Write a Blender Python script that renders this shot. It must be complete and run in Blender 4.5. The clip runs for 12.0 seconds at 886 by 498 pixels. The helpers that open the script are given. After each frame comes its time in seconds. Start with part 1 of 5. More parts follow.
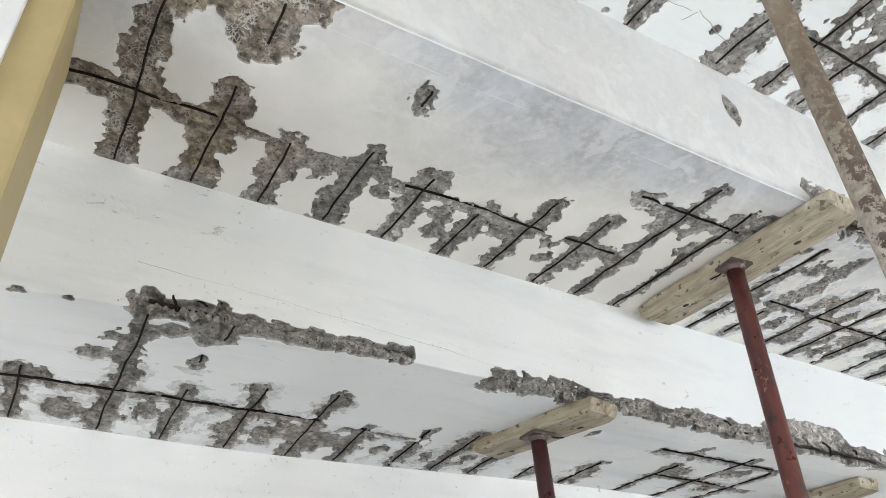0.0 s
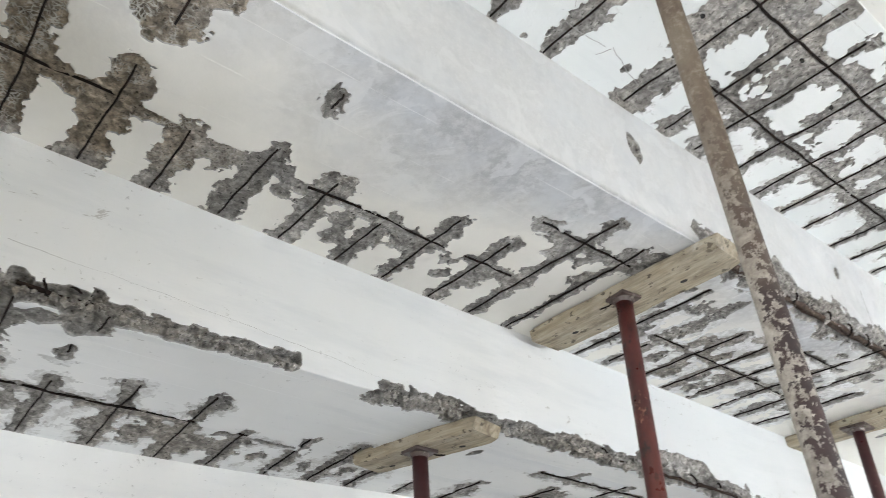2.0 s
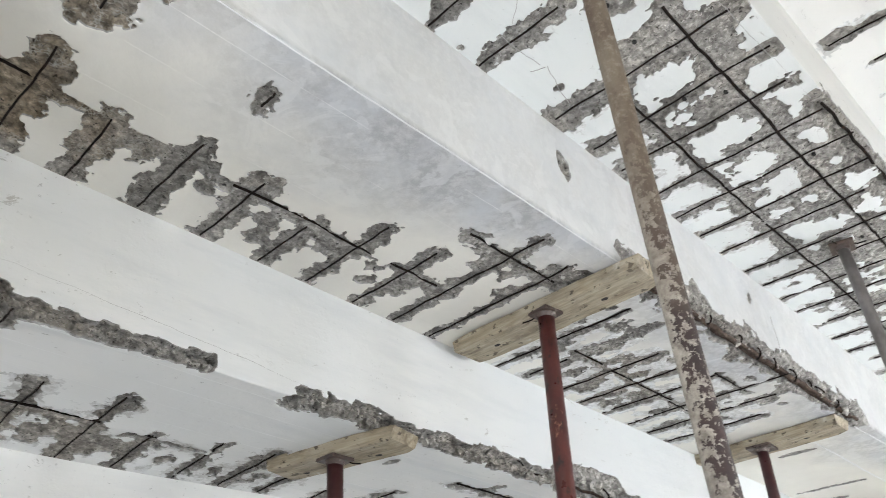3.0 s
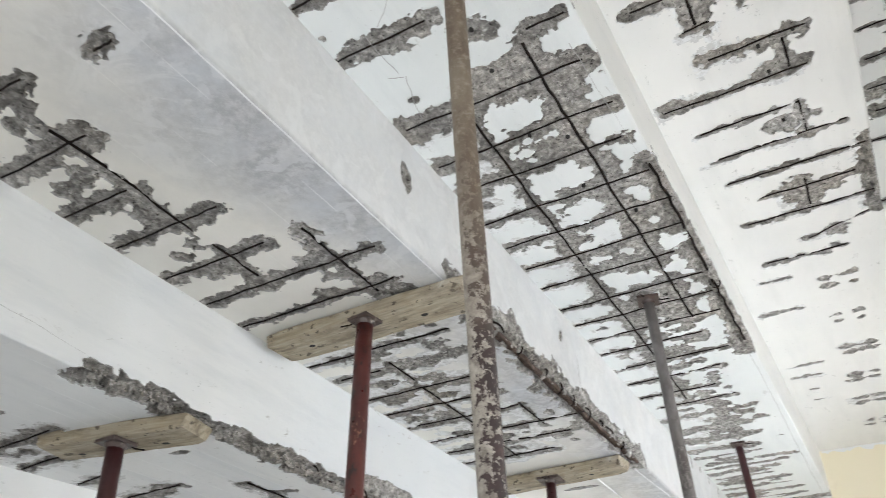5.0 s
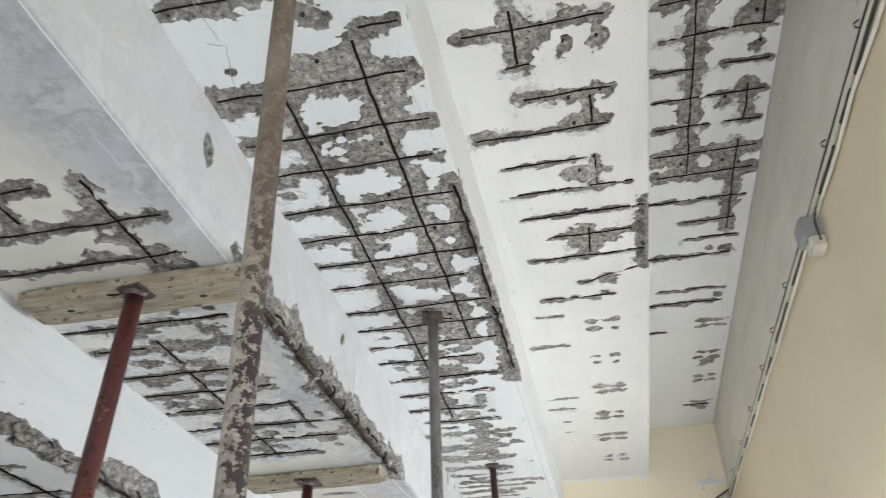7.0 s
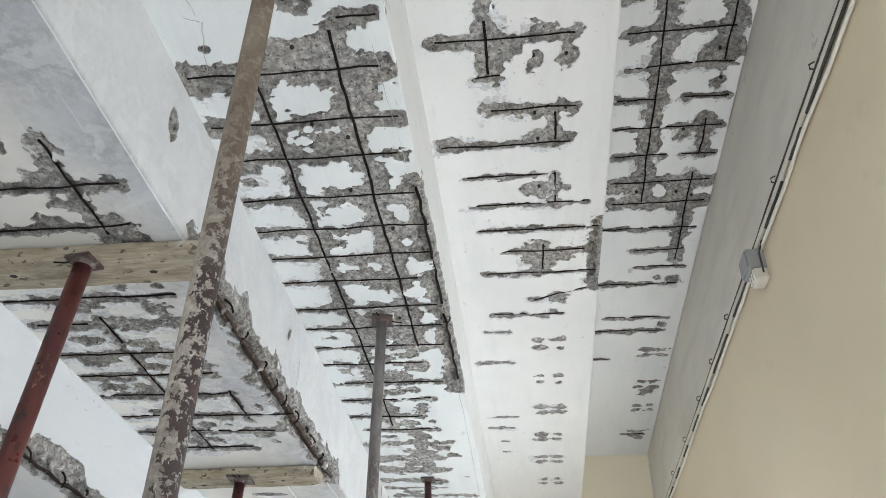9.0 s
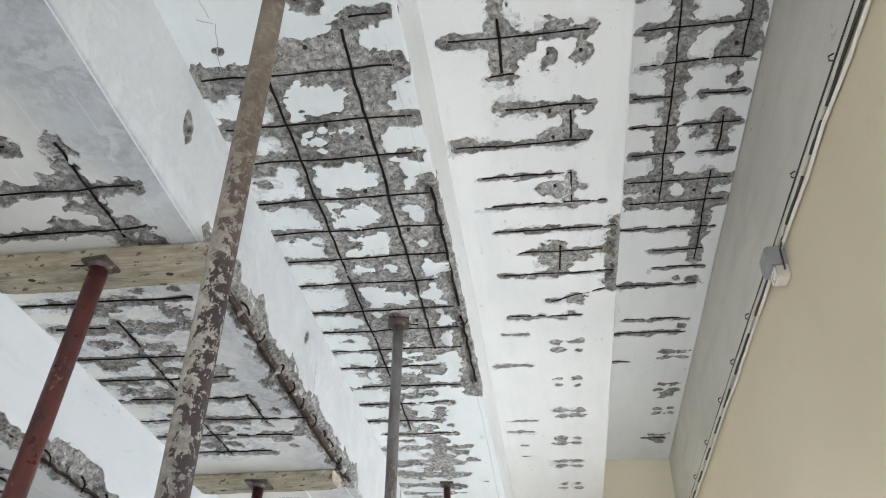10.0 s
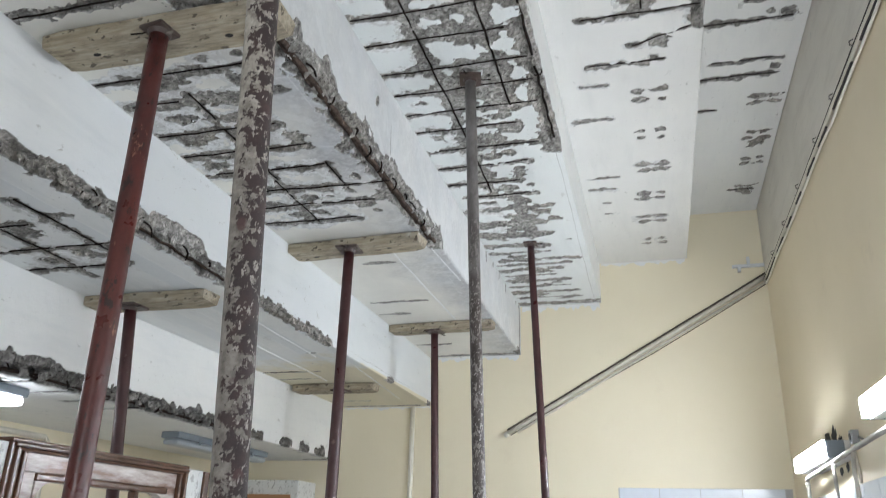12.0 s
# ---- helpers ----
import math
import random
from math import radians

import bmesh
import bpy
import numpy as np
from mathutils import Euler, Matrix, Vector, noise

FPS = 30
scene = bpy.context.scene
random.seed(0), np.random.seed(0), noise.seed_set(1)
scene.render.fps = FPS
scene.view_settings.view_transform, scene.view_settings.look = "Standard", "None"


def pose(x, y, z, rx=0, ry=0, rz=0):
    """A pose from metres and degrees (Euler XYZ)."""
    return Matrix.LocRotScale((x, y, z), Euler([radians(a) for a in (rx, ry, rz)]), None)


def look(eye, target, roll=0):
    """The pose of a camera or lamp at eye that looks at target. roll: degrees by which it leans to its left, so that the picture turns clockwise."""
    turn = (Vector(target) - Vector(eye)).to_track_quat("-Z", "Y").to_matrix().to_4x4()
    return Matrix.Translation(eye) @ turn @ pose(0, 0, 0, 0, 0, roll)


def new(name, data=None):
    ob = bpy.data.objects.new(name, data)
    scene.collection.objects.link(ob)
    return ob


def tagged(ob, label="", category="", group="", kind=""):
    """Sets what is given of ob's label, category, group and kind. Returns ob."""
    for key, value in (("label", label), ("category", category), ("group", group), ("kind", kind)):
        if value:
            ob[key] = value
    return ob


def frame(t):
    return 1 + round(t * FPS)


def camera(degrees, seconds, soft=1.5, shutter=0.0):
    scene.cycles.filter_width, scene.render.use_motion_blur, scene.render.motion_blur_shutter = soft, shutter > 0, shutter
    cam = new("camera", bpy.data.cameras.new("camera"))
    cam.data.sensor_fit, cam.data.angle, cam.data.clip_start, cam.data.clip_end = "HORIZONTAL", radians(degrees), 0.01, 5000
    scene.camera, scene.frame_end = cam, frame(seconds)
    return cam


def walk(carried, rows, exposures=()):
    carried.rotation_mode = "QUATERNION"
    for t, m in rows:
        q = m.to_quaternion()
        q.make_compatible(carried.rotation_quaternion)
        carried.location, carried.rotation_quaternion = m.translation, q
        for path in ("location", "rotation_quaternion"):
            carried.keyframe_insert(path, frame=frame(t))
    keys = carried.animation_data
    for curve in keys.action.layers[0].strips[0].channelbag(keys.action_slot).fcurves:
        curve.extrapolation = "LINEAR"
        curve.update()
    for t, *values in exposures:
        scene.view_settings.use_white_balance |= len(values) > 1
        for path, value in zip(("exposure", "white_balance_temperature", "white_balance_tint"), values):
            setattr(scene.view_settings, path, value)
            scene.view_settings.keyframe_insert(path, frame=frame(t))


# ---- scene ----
cam = camera(60.79, 12.0, 0.75, 0.5)


def aim(x, y, z, yaw, pitch, roll):
    """The camera's pose: yaw to the left of +y, pitch up, roll as in look()."""
    return Matrix.Translation((x, y, z)) @ Euler((0, 0, radians(yaw))).to_matrix().to_4x4() @ \
        Euler((radians(90 + pitch), 0, 0)).to_matrix().to_4x4() @ Euler((0, 0, radians(roll))).to_matrix().to_4x4()


PATH = [
    (0, 0.0132, -0.1013, 1.6682, 59.815, 32.743, -0.908),
    (0.5, 0.0049, -0.0980, 1.6687, 58.822, 32.924, -0.410),
    (1, 0.0027, -0.0932, 1.6731, 56.816, 33.088, -0.391),
    (1.5, 0.0023, -0.0879, 1.6789, 54.242, 32.968, -0.299),
    (2, 0.0025, -0.0776, 1.6824, 51.079, 33.522, -0.358),
    (2.5, 0.0054, -0.0689, 1.6865, 47.416, 33.887, -0.685),
    (3, 0.0101, -0.0603, 1.6852, 44.905, 34.119, -0.820),
    (3.2, 0.0118, -0.0553, 1.6842, 43.720, 34.224, -0.399),
    (4.8, 0.0254, -0.0152, 1.6760, 32.470, 34.926, 0.881),
    (5, 0.0270, -0.0102, 1.6749, 30.574, 34.989, 0.503),
    (5.5, 0.0260, 0.0049, 1.6757, 26.552, 34.689, 0.146),
    (6, 0.0256, 0.0013, 1.6730, 22.542, 34.359, 0.342),
    (6.5, 0.0375, 0.0035, 1.6659, 17.835, 35.018, 0.113),
    (7, 0.0485, 0.0212, 1.6663, 12.532, 35.523, -0.042),
    (7.5, 0.0503, 0.0358, 1.6555, 8.782, 36.195, -0.210),
    (7.7, 0.0485, 0.0483, 1.6580, 7.633, 36.895, -0.216),
    (9.3, 0.0300, 0.0473, 1.5798, 8.346, 37.690, 2.543),
    (9.5, 0.0318, 0.0579, 1.5846, 8.686, 38.191, 2.390),
    (10, 0.0326, 0.0774, 1.5773, 9.779, 37.837, 2.630),
    (10.5, 0.0262, 0.1076, 1.5663, 12.277, 34.769, 2.372),
    (11, 0.0237, 0.1543, 1.5462, 13.775, 29.199, 1.972),
    (11.5, 0.0326, 0.1803, 1.5258, 14.636, 24.334, 1.665),
    (12, 0.0303, 0.1919, 1.5178, 15.904, 21.158, 1.642),
]
walk(cam, [(t, aim(x, y, z, a, b, c)) for t, x, y, z, a, b, c in PATH], [(0.0, 0.36, 6560, 11), (3.0, 0.24, 6560, 11), (5.0, 0.12, 6560, 11), (6.0, 0.0, 6540, 11), (7.5, -0.07, 6490, 11), (9.5, -0.06, 6380, 10), (10.5, -0.06, 6350, 10), (11.2, -0.20, 6330, 10), (12.0, -0.28, 6280, 10)])

# ---- light ----
world = bpy.data.worlds.new("sky")
scene.world = world
world.use_nodes = True
wn = world.node_tree
sky = wn.nodes.new("ShaderNodeTexSky")
sky.sky_type, sky.sun_disc, sky.sun_elevation, sky.sun_rotation = "NISHITA", False, radians(40), radians(160)
wn.nodes["Background"].inputs[1].default_value = 0.1
wn.links.new(sky.outputs[0], wn.nodes["Background"].inputs[0])


def area(name, m, w, h, power, colour):
    lamp = bpy.data.lights.new(name, "AREA")
    lamp.shape, lamp.size, lamp.size_y, lamp.energy, lamp.color = "RECTANGLE", w, h, power, colour
    ob = new(name, lamp)
    ob.matrix_world = m
    return ob


# Unseen fill from the south, added to balance the lamps along the room
area("window_daylight", look((-0.35, -2.55, 1.3), (-0.35, 3.0, 1.6)), 2.2, 2.1, 92, (0.92, 0.955, 1.0))

# ---- room numbers ----
XW, EAST, XL, YN, YS = 0.977, 0.988, -3.9, 6.523, -2.6
# soffits from the high one by the east wall down to the low one: right edge, left edge, height
STEPS = [(XW, 0.381, 4.213), (0.381, -0.349, 3.815), (-0.349, -1.05, 3.46), (-1.05, -1.862, 3.032),
         (-1.836, -2.66, 2.608), (-2.66, XL, 2.15)]

RISER_LEAN = {4: 0.061}

# ---- materials ----


class Nodes:
    """A small builder round one principled material."""

    def __init__(self, name, rough=0.8, metal=0.0):
        self.mat = bpy.data.materials.new(name)
        self.mat.use_nodes = True
        self.t = self.mat.node_tree
        self.b = self.t.nodes["Principled BSDF"]
        self.b.inputs["Roughness"].default_value, self.b.inputs["Metallic"].default_value = rough, metal
        self.co = self.add("ShaderNodeTexCoord").outputs["Object"]
        self.bumps = None

    def add(self, kind):
        return self.t.nodes.new(kind)

    def link(self, a, b):
        self.t.links.new(a, b)

    def stretch(self, x, y, z):
        n = self.add("ShaderNodeMapping")
        n.inputs["Scale"].default_value = (x, y, z)
        self.link(self.co, n.inputs[0])
        return n.outputs[0]

    def noise(self, scale, detail=4.0, rough=0.55, co=None, dist=0.0):
        n = self.add("ShaderNodeTexNoise")
        n.inputs["Scale"].default_value, n.inputs["Detail"].default_value = scale, detail
        n.inputs["Roughness"].default_value, n.inputs["Distortion"].default_value = rough, dist
        self.link(co or self.co, n.inputs["Vector"])
        return n.outputs[0]

    def add_noise_colour(self, scale):
        n = self.add("ShaderNodeTexNoise")
        n.inputs["Scale"].default_value = scale
        self.link(self.co, n.inputs["Vector"])
        return n.outputs["Color"]

    def cells(self, scale, feature="F1", out="Distance", co=None):
        n = self.add("ShaderNodeTexVoronoi")
        n.feature = feature
        n.inputs["Scale"].default_value = scale
        self.link(co or self.co, n.inputs["Vector"])
        return n.outputs[out]

    def ramp(self, fac, *stops):
        n = self.add("ShaderNodeValToRGB")
        e = n.color_ramp.elements
        while len(e) < len(stops):
            e.new(0.5)
        for k, (p, c) in zip(e, stops):
            k.position, k.color = p, (*c, 1) if isinstance(c, tuple) else (c, c, c, 1)
        self.link(fac, n.inputs[0])
        return n.outputs[0]

    def mix(self, fac, a, b, how="MIX"):
        n = self.add("ShaderNodeMix")
        n.data_type, n.blend_type = "RGBA", how
        for value, slot in ((fac, 0), (a, 6), (b, 7)):
            if isinstance(value, (int, float)):
                n.inputs[slot].default_value = value
            elif isinstance(value, tuple):
                n.inputs[slot].default_value = (*value, 1)
            else:
                self.link(value, n.inputs[slot])
        return n.outputs[2]

    def math(self, how, a, b):
        n = self.add("ShaderNodeMath")
        n.operation = how
        for k, value in enumerate((a, b)):
            if isinstance(value, (int, float)):
                n.inputs[k].default_value = value
            else:
                self.link(value, n.inputs[k])
        return n.outputs[0]

    def axis(self, k):
        n = self.add("ShaderNodeSeparateXYZ")
        self.link(self.co, n.inputs[0])
        return n.outputs[k]

    def random(self):
        return self.add("ShaderNodeObjectInfo").outputs["Random"]

    def colour(self, c):
        if isinstance(c, tuple):
            self.b.inputs["Base Color"].default_value = (*c, 1)
        else:
            self.link(c, self.b.inputs["Base Color"])
        return self

    def rough(self, r):
        self.link(r, self.b.inputs["Roughness"])
        return self

    def bump(self, height, strength, distance=0.01):
        n = self.add("ShaderNodeBump")
        n.inputs["Strength"].default_value, n.inputs["Distance"].default_value = strength, distance
        self.link(height, n.inputs["Height"])
        if self.bumps:
            self.link(self.bumps, n.inputs["Normal"])
        self.bumps = n.outputs[0]
        self.link(self.bumps, self.b.inputs["Normal"])
        return self


def paint(name, light, dull, worn, amount, boards=0.0, bounce_from=9.0):
    """Limewashed plaster: brushed, cloudy, with thin worn spots that show the grey skim."""
    n = Nodes(name, 0.72)
    cloud = n.ramp(n.noise(1.3, 5, 0.6), (0.35, 0.0), (0.7, 1.0))
    c = n.mix(cloud, light, dull)
    brush = n.noise(9.0, 6, 0.65, n.stretch(1.0, 0.16, 1.0))
    c = n.mix(n.math("MULTIPLY", n.ramp(brush, (0.5, 0.0), (0.72, 1.0)), amount), c, worn)
    speck = n.ramp(n.noise(55.0, 3, 0.7), (0.66, 0.0), (0.71, 1.0))
    c = n.mix(n.math("MULTIPLY", speck, n.ramp(n.noise(2.2, 3, 0.5), (0.45, 0.15), (0.62, 0.9))), c, (0.42, 0.42, 0.42))
    if boards:
        lane = n.math("MULTIPLY", n.math("ADD", n.axis(0), n.math("MULTIPLY", n.noise(2.0, 3, 0.5), 0.02)), 1 / boards)
        hue = n.add("ShaderNodeTexWhiteNoise")
        hue.noise_dimensions = "1D"
        n.link(n.math("FLOOR", lane, 0.0), hue.inputs["W"])
        c = n.mix(n.math("MULTIPLY", n.math("MULTIPLY", hue.outputs["Value"], 0.5), n.ramp(n.math("MULTIPLY", n.axis(1), 0.25), (0.42, 0.0), (0.58, 1.0))), c, (0.60, 0.64, 0.67))
        seam = n.ramp(n.math("FRACT", lane, 0.0), (0.0, 1.0), (0.05, 0.0))
        c = n.mix(n.math("MULTIPLY", seam, n.ramp(n.noise(3.0, 4, 0.6), (0.4, 0.0), (0.6, 0.8))), c, (0.84, 0.85, 0.85))
        n.bump(seam, 0.3, 0.003)
        # Yellow light bounced off the end wall, put into the soffit's colour at its far end
        rise = n.math("MULTIPLY", n.math("MAXIMUM", n.math("SUBTRACT", n.axis(2), 2.615), 0.0), 60.0)
        far = n.math("SUBTRACT", n.math("ADD", n.axis(1), n.math("MULTIPLY", n.noise(2.5, 5, 0.6), 1.6)), rise)
        c = n.mix(n.ramp(n.math("SUBTRACT", far, bounce_from), (0.7, 0.0), (1.0, 0.75)), c, (0.66, 0.585, 0.39))
    nick = n.ramp(n.noise(24.0, 5, 0.75, n.stretch(1.0, 0.45, 1.0), 0.8), (0.64, 0.0), (0.66, 1.0))
    c = n.mix(n.math("MULTIPLY", nick, n.ramp(n.noise(1.7, 3, 0.5), (0.45, 0.0), (0.58, 0.9))), c, (0.46, 0.455, 0.44))
    n.colour(c)
    n.bump(n.noise(6.0, 5, 0.6), 0.25, 0.012)
    n.bump(brush, 0.22, 0.008)
    n.bump(n.ramp(n.noise(16.0, 4, 0.6), (0.52, 0.0), (0.55, 1.0)), 0.12, 0.003)
    n.bump(n.noise(120.0, 3, 0.6), 0.12, 0.003)
    return n.mat


M_PAINT = paint("white_limewash", (0.80, 0.80, 0.78), (0.74, 0.75, 0.74), (0.60, 0.62, 0.63), 0.35)
M_COOL = paint("grey_green_limewash", (0.695, 0.715, 0.705), (0.64, 0.665, 0.658), (0.52, 0.55, 0.55), 0.5)
M_CREAMWASH = paint("cream_limewash", (0.735, 0.73, 0.708), (0.68, 0.678, 0.662), (0.56, 0.565, 0.555), 0.35)
M_DUSTY = paint("dusty_limewash", (0.75, 0.72, 0.655), (0.655, 0.62, 0.56), (0.53, 0.495, 0.44), 0.5)
M_BOARDED = paint("board_marked_limewash", (0.78, 0.785, 0.775), (0.71, 0.725, 0.725), (0.56, 0.585, 0.60), 0.45, 0.118, 4.7)


def grey_skim():
    """Limewash rubbed thin over grey skim, more so towards the step's nose."""
    n = Nodes("thin_grey_limewash", 0.6)
    drift = n.math("ADD", n.math("MULTIPLY", n.axis(0), 1.5), n.math("MULTIPLY", n.noise(1.6, 6, 0.6), 1.3))
    fac = n.ramp(n.math("ADD", drift, 1.86), (0.36, 0.0), (0.86, 1.0))
    rise = n.ramp(n.math("MULTIPLY", n.math("SUBTRACT", n.axis(2), 3.03), 4.0), (0.03, 1.0), (0.10, 0.45))
    upright = n.ramp(n.math("MULTIPLY", n.math("SUBTRACT", n.axis(2), 3.03), 4.0), (0.03, 0.0), (0.10, 1.0))
    lime = n.mix(n.ramp(n.noise(4.5, 6, 0.65), (0.42, 0.0), (0.66, 1.0)), (0.79, 0.79, 0.78), (0.69, 0.705, 0.715))
    fac = n.math("MULTIPLY", fac, rise)
    grain = n.ramp(n.noise(38.0, 5, 0.75), (0.42, 0.0), (0.66, 1.0))
    grey = n.mix(grain, (0.38, 0.385, 0.395), (0.53, 0.535, 0.54))
    blot = n.ramp(n.noise(5.0, 5, 0.65), (0.45, 0.0), (0.7, 1.0))
    grey = n.mix(blot, grey, (0.50, 0.52, 0.545))
    lane = n.math("MULTIPLY", n.math("ADD", n.axis(0), n.math("MULTIPLY", n.noise(2.0, 3, 0.5), 0.012)), 6.2)
    seam = n.ramp(n.math("FRACT", lane, 0.0), (0.0, 1.0), (0.022, 0.0))
    seam = n.math("MULTIPLY", seam, n.ramp(n.noise(5.0, 4, 0.6), (0.47, 0.0), (0.58, 0.8)))
    fleck = n.math("MULTIPLY", n.ramp(n.noise(75.0, 4, 0.7), (0.61, 0.0), (0.65, 1.0)), n.ramp(n.noise(3.4, 4, 0.6), (0.47, 0.0), (0.6, 0.8)))
    grey = n.mix(fleck, grey, (0.34, 0.37, 0.37))
    grey = n.mix(seam, grey, (0.74, 0.74, 0.73))
    flat = n.ramp(n.noise(7.0, 5, 0.6, None, 1.0), (0.54, 0.0), (0.58, 0.5))
    grey = n.mix(flat, grey, (0.62, 0.63, 0.64))
    n.bump(seam, 0.4, 0.004)
    cream = n.mix(n.ramp(n.noise(2.4, 5, 0.6), (0.35, 0.0), (0.68, 1.0)), (0.75, 0.735, 0.685), (0.66, 0.645, 0.60))
    n.colour(n.mix(fac, n.mix(upright, cream, lime), grey))
    n.bump(n.noise(6.0, 5, 0.6), 0.25, 0.012)
    n.bump(n.noise(9.0, 6, 0.65, n.stretch(1.0, 0.16, 1.0)), 0.2, 0.008)
    n.bump(n.noise(70.0, 4, 0.7), 0.25, 0.003)
    return n.mat


M_GREY = grey_skim()


def concrete(name="chipped_concrete", brightness=1.0):
    """Freshly chipped concrete: pale grey paste with flakes, grit and pits; at the south end browner, with a net of lime."""
    n = Nodes(name, 0.95)
    warp = n.mix(0.035, n.co, n.add_noise_colour(22.0))
    paste = n.ramp(n.noise(34.0, 6, 0.74), (0.34, (0.15, 0.146, 0.138)), (0.46, (0.29, 0.284, 0.272)), (0.56, (0.365, 0.358, 0.345)), (0.68, (0.52, 0.515, 0.50)))
    stone = n.ramp(n.cells(70.0, out="Color", co=warp), (0.15, 0.66), (0.5, 1.0), (0.85, 1.35))
    c = n.mix(0.65, paste, n.mix(1.0, paste, stone, "MULTIPLY"))
    flake = n.ramp(n.noise(62.0, 5, 0.7, None, 0.6), (0.585, 0.0), (0.625, 1.0))
    c = n.mix(n.math("MULTIPLY", flake, n.ramp(n.noise(3.2, 4, 0.6), (0.40, 0.25), (0.6, 0.9))), c, (0.64, 0.64, 0.62))
    pit = n.ramp(n.noise(78.0, 3, 0.6), (0.335, 0.9), (0.385, 0.0))
    c = n.mix(pit, c, (0.05, 0.047, 0.043))
    c = n.mix(1.0, c, n.ramp(n.noise(40.0, 4, 0.65), (0.36, 0.74), (0.60, 1.2)), "MULTIPLY")
    cloud = n.ramp(n.noise(4.5, 5, 0.65), (0.36, 0.74), (0.66, 1.25))
    c = n.mix(1.0, c, cloud, "MULTIPLY")
    low = n.math("MULTIPLY", n.math("SUBTRACT", -1.78, n.axis(0)), 6.0)
    reach = n.math("ADD", n.axis(1), n.math("MAXIMUM", low, 0.0))
    south = n.ramp(n.math("ADD", reach, n.math("MULTIPLY", n.noise(4.0, 4, 0.6), 0.9)), (0.60, 0.85), (0.95, 0.0))
    earth = n.mix(n.ramp(n.noise(13.0, 5, 0.65), (0.36, 0.0), (0.64, 1.0)), (0.92, 0.80, 0.63), (0.62, 0.50, 0.36))
    rim = n.cells(84.0, "DISTANCE_TO_EDGE", "Distance", warp)
    thick = n.math("ADD", rim, n.math("MULTIPLY", n.math("SUBTRACT", n.noise(46.0, 4, 0.7), 0.5), 0.5))
    net = n.math("MULTIPLY", n.ramp(thick, (0.05, 1.0), (0.15, 0.0)), n.ramp(n.noise(6.0, 5, 0.7), (0.49, 0.0), (0.55, 0.9)))
    clump = n.ramp(n.noise(30.0, 5, 0.7, None, 0.4), (0.36, 0.52), (0.50, 1.05), (0.66, 1.35))
    c = n.mix(south, c, n.mix(1.0, c, clump, "MULTIPLY"))
    brown = n.mix(net, n.mix(1.0, c, earth, "MULTIPLY"), (0.60, 0.60, 0.56))
    c = n.mix(south, c, brown)
    c = n.mix(n.ramp(n.noise(1.7, 3, 0.5), (0.46, 0.0), (0.68, 0.35)), c, n.mix(1.0, c, (0.85, 0.74, 0.60), "MULTIPLY"))
    n.colour(n.mix(1.0, c, (brightness, brightness * 0.98, brightness * 0.96), "MULTIPLY"))
    n.bump(n.noise(24.0, 5, 0.65), 0.8, 0.02)
    n.bump(n.noise(90.0, 5, 0.75), 0.8, 0.009)
    return n.mat


M_CONCRETE = concrete()
# The same concrete with its colour scaled darker, for the lowest nose
M_DARKCONCRETE = concrete("dark_concrete", 0.62)


def scraped():
    """Plaster scraped down to a thin whitish film, with grey grit showing."""
    n = Nodes("scraped_plaster", 0.9)
    fac = n.ramp(n.noise(26.0, 6, 0.7, None, 0.5), (0.44, 0.0), (0.56, 1.0))
    c = n.mix(fac, (0.70, 0.71, 0.71), (0.54, 0.54, 0.53))
    n.colour(n.mix(n.ramp(n.noise(60.0, 5, 0.7), (0.57, 0.0), (0.66, 0.8)), c, (0.32, 0.315, 0.305)))
    n.bump(fac, 0.35, 0.004)
    n.bump(n.noise(90.0, 5, 0.7), 0.4, 0.004)
    return n.mat


M_SCRAPED = scraped()


def broken_edge():
    n = Nodes("broken_plaster_edge", 0.95)
    n.colour(n.ramp(n.noise(40.0, 4, 0.6), (0.35, (0.22, 0.215, 0.205)), (0.65, (0.46, 0.455, 0.44))))
    return n.mat


M_EDGE = broken_edge()


def rust(name, dark, mid, high):
    n = Nodes(name, 0.9)
    n.b.inputs["Specular IOR Level"].default_value = 0.2
    n.colour(n.ramp(n.noise(45.0, 5, 0.7), (0.3, dark), (0.55, mid), (0.78, high)))
    n.bump(n.noise(140.0, 4, 0.7), 0.6, 0.003)
    return n.mat


M_BAR = rust("dark_rebar", (0.006, 0.0046, 0.0042), (0.014, 0.009, 0.0075), (0.058, 0.032, 0.022))
M_DARKRUST = rust("blackened_rebar", (0.014, 0.010, 0.008), (0.034, 0.022, 0.017), (0.095, 0.062, 0.046))
M_RUSTBAR = rust("brown_rebar", (0.036, 0.025, 0.021), (0.090, 0.064, 0.052), (0.22, 0.175, 0.145))


def yellow():
    n = Nodes("cream_yellow_wall", 0.6)
    c = n.mix(n.ramp(n.noise(0.9, 5, 0.6), (0.35, 0.0), (0.7, 1.0)), (0.82, 0.75, 0.575), (0.78, 0.705, 0.53))
    smudge = n.ramp(n.noise(3.3, 6, 0.7), (0.62, 0.0), (0.8, 0.5))
    c = n.mix(smudge, c, (0.70, 0.62, 0.46))
    n.colour(c)
    n.bump(n.noise(4.0, 5, 0.6), 0.2, 0.01)
    n.bump(n.noise(150.0, 2, 0.5), 0.08, 0.002)
    return n.mat


M_YELLOW = yellow()


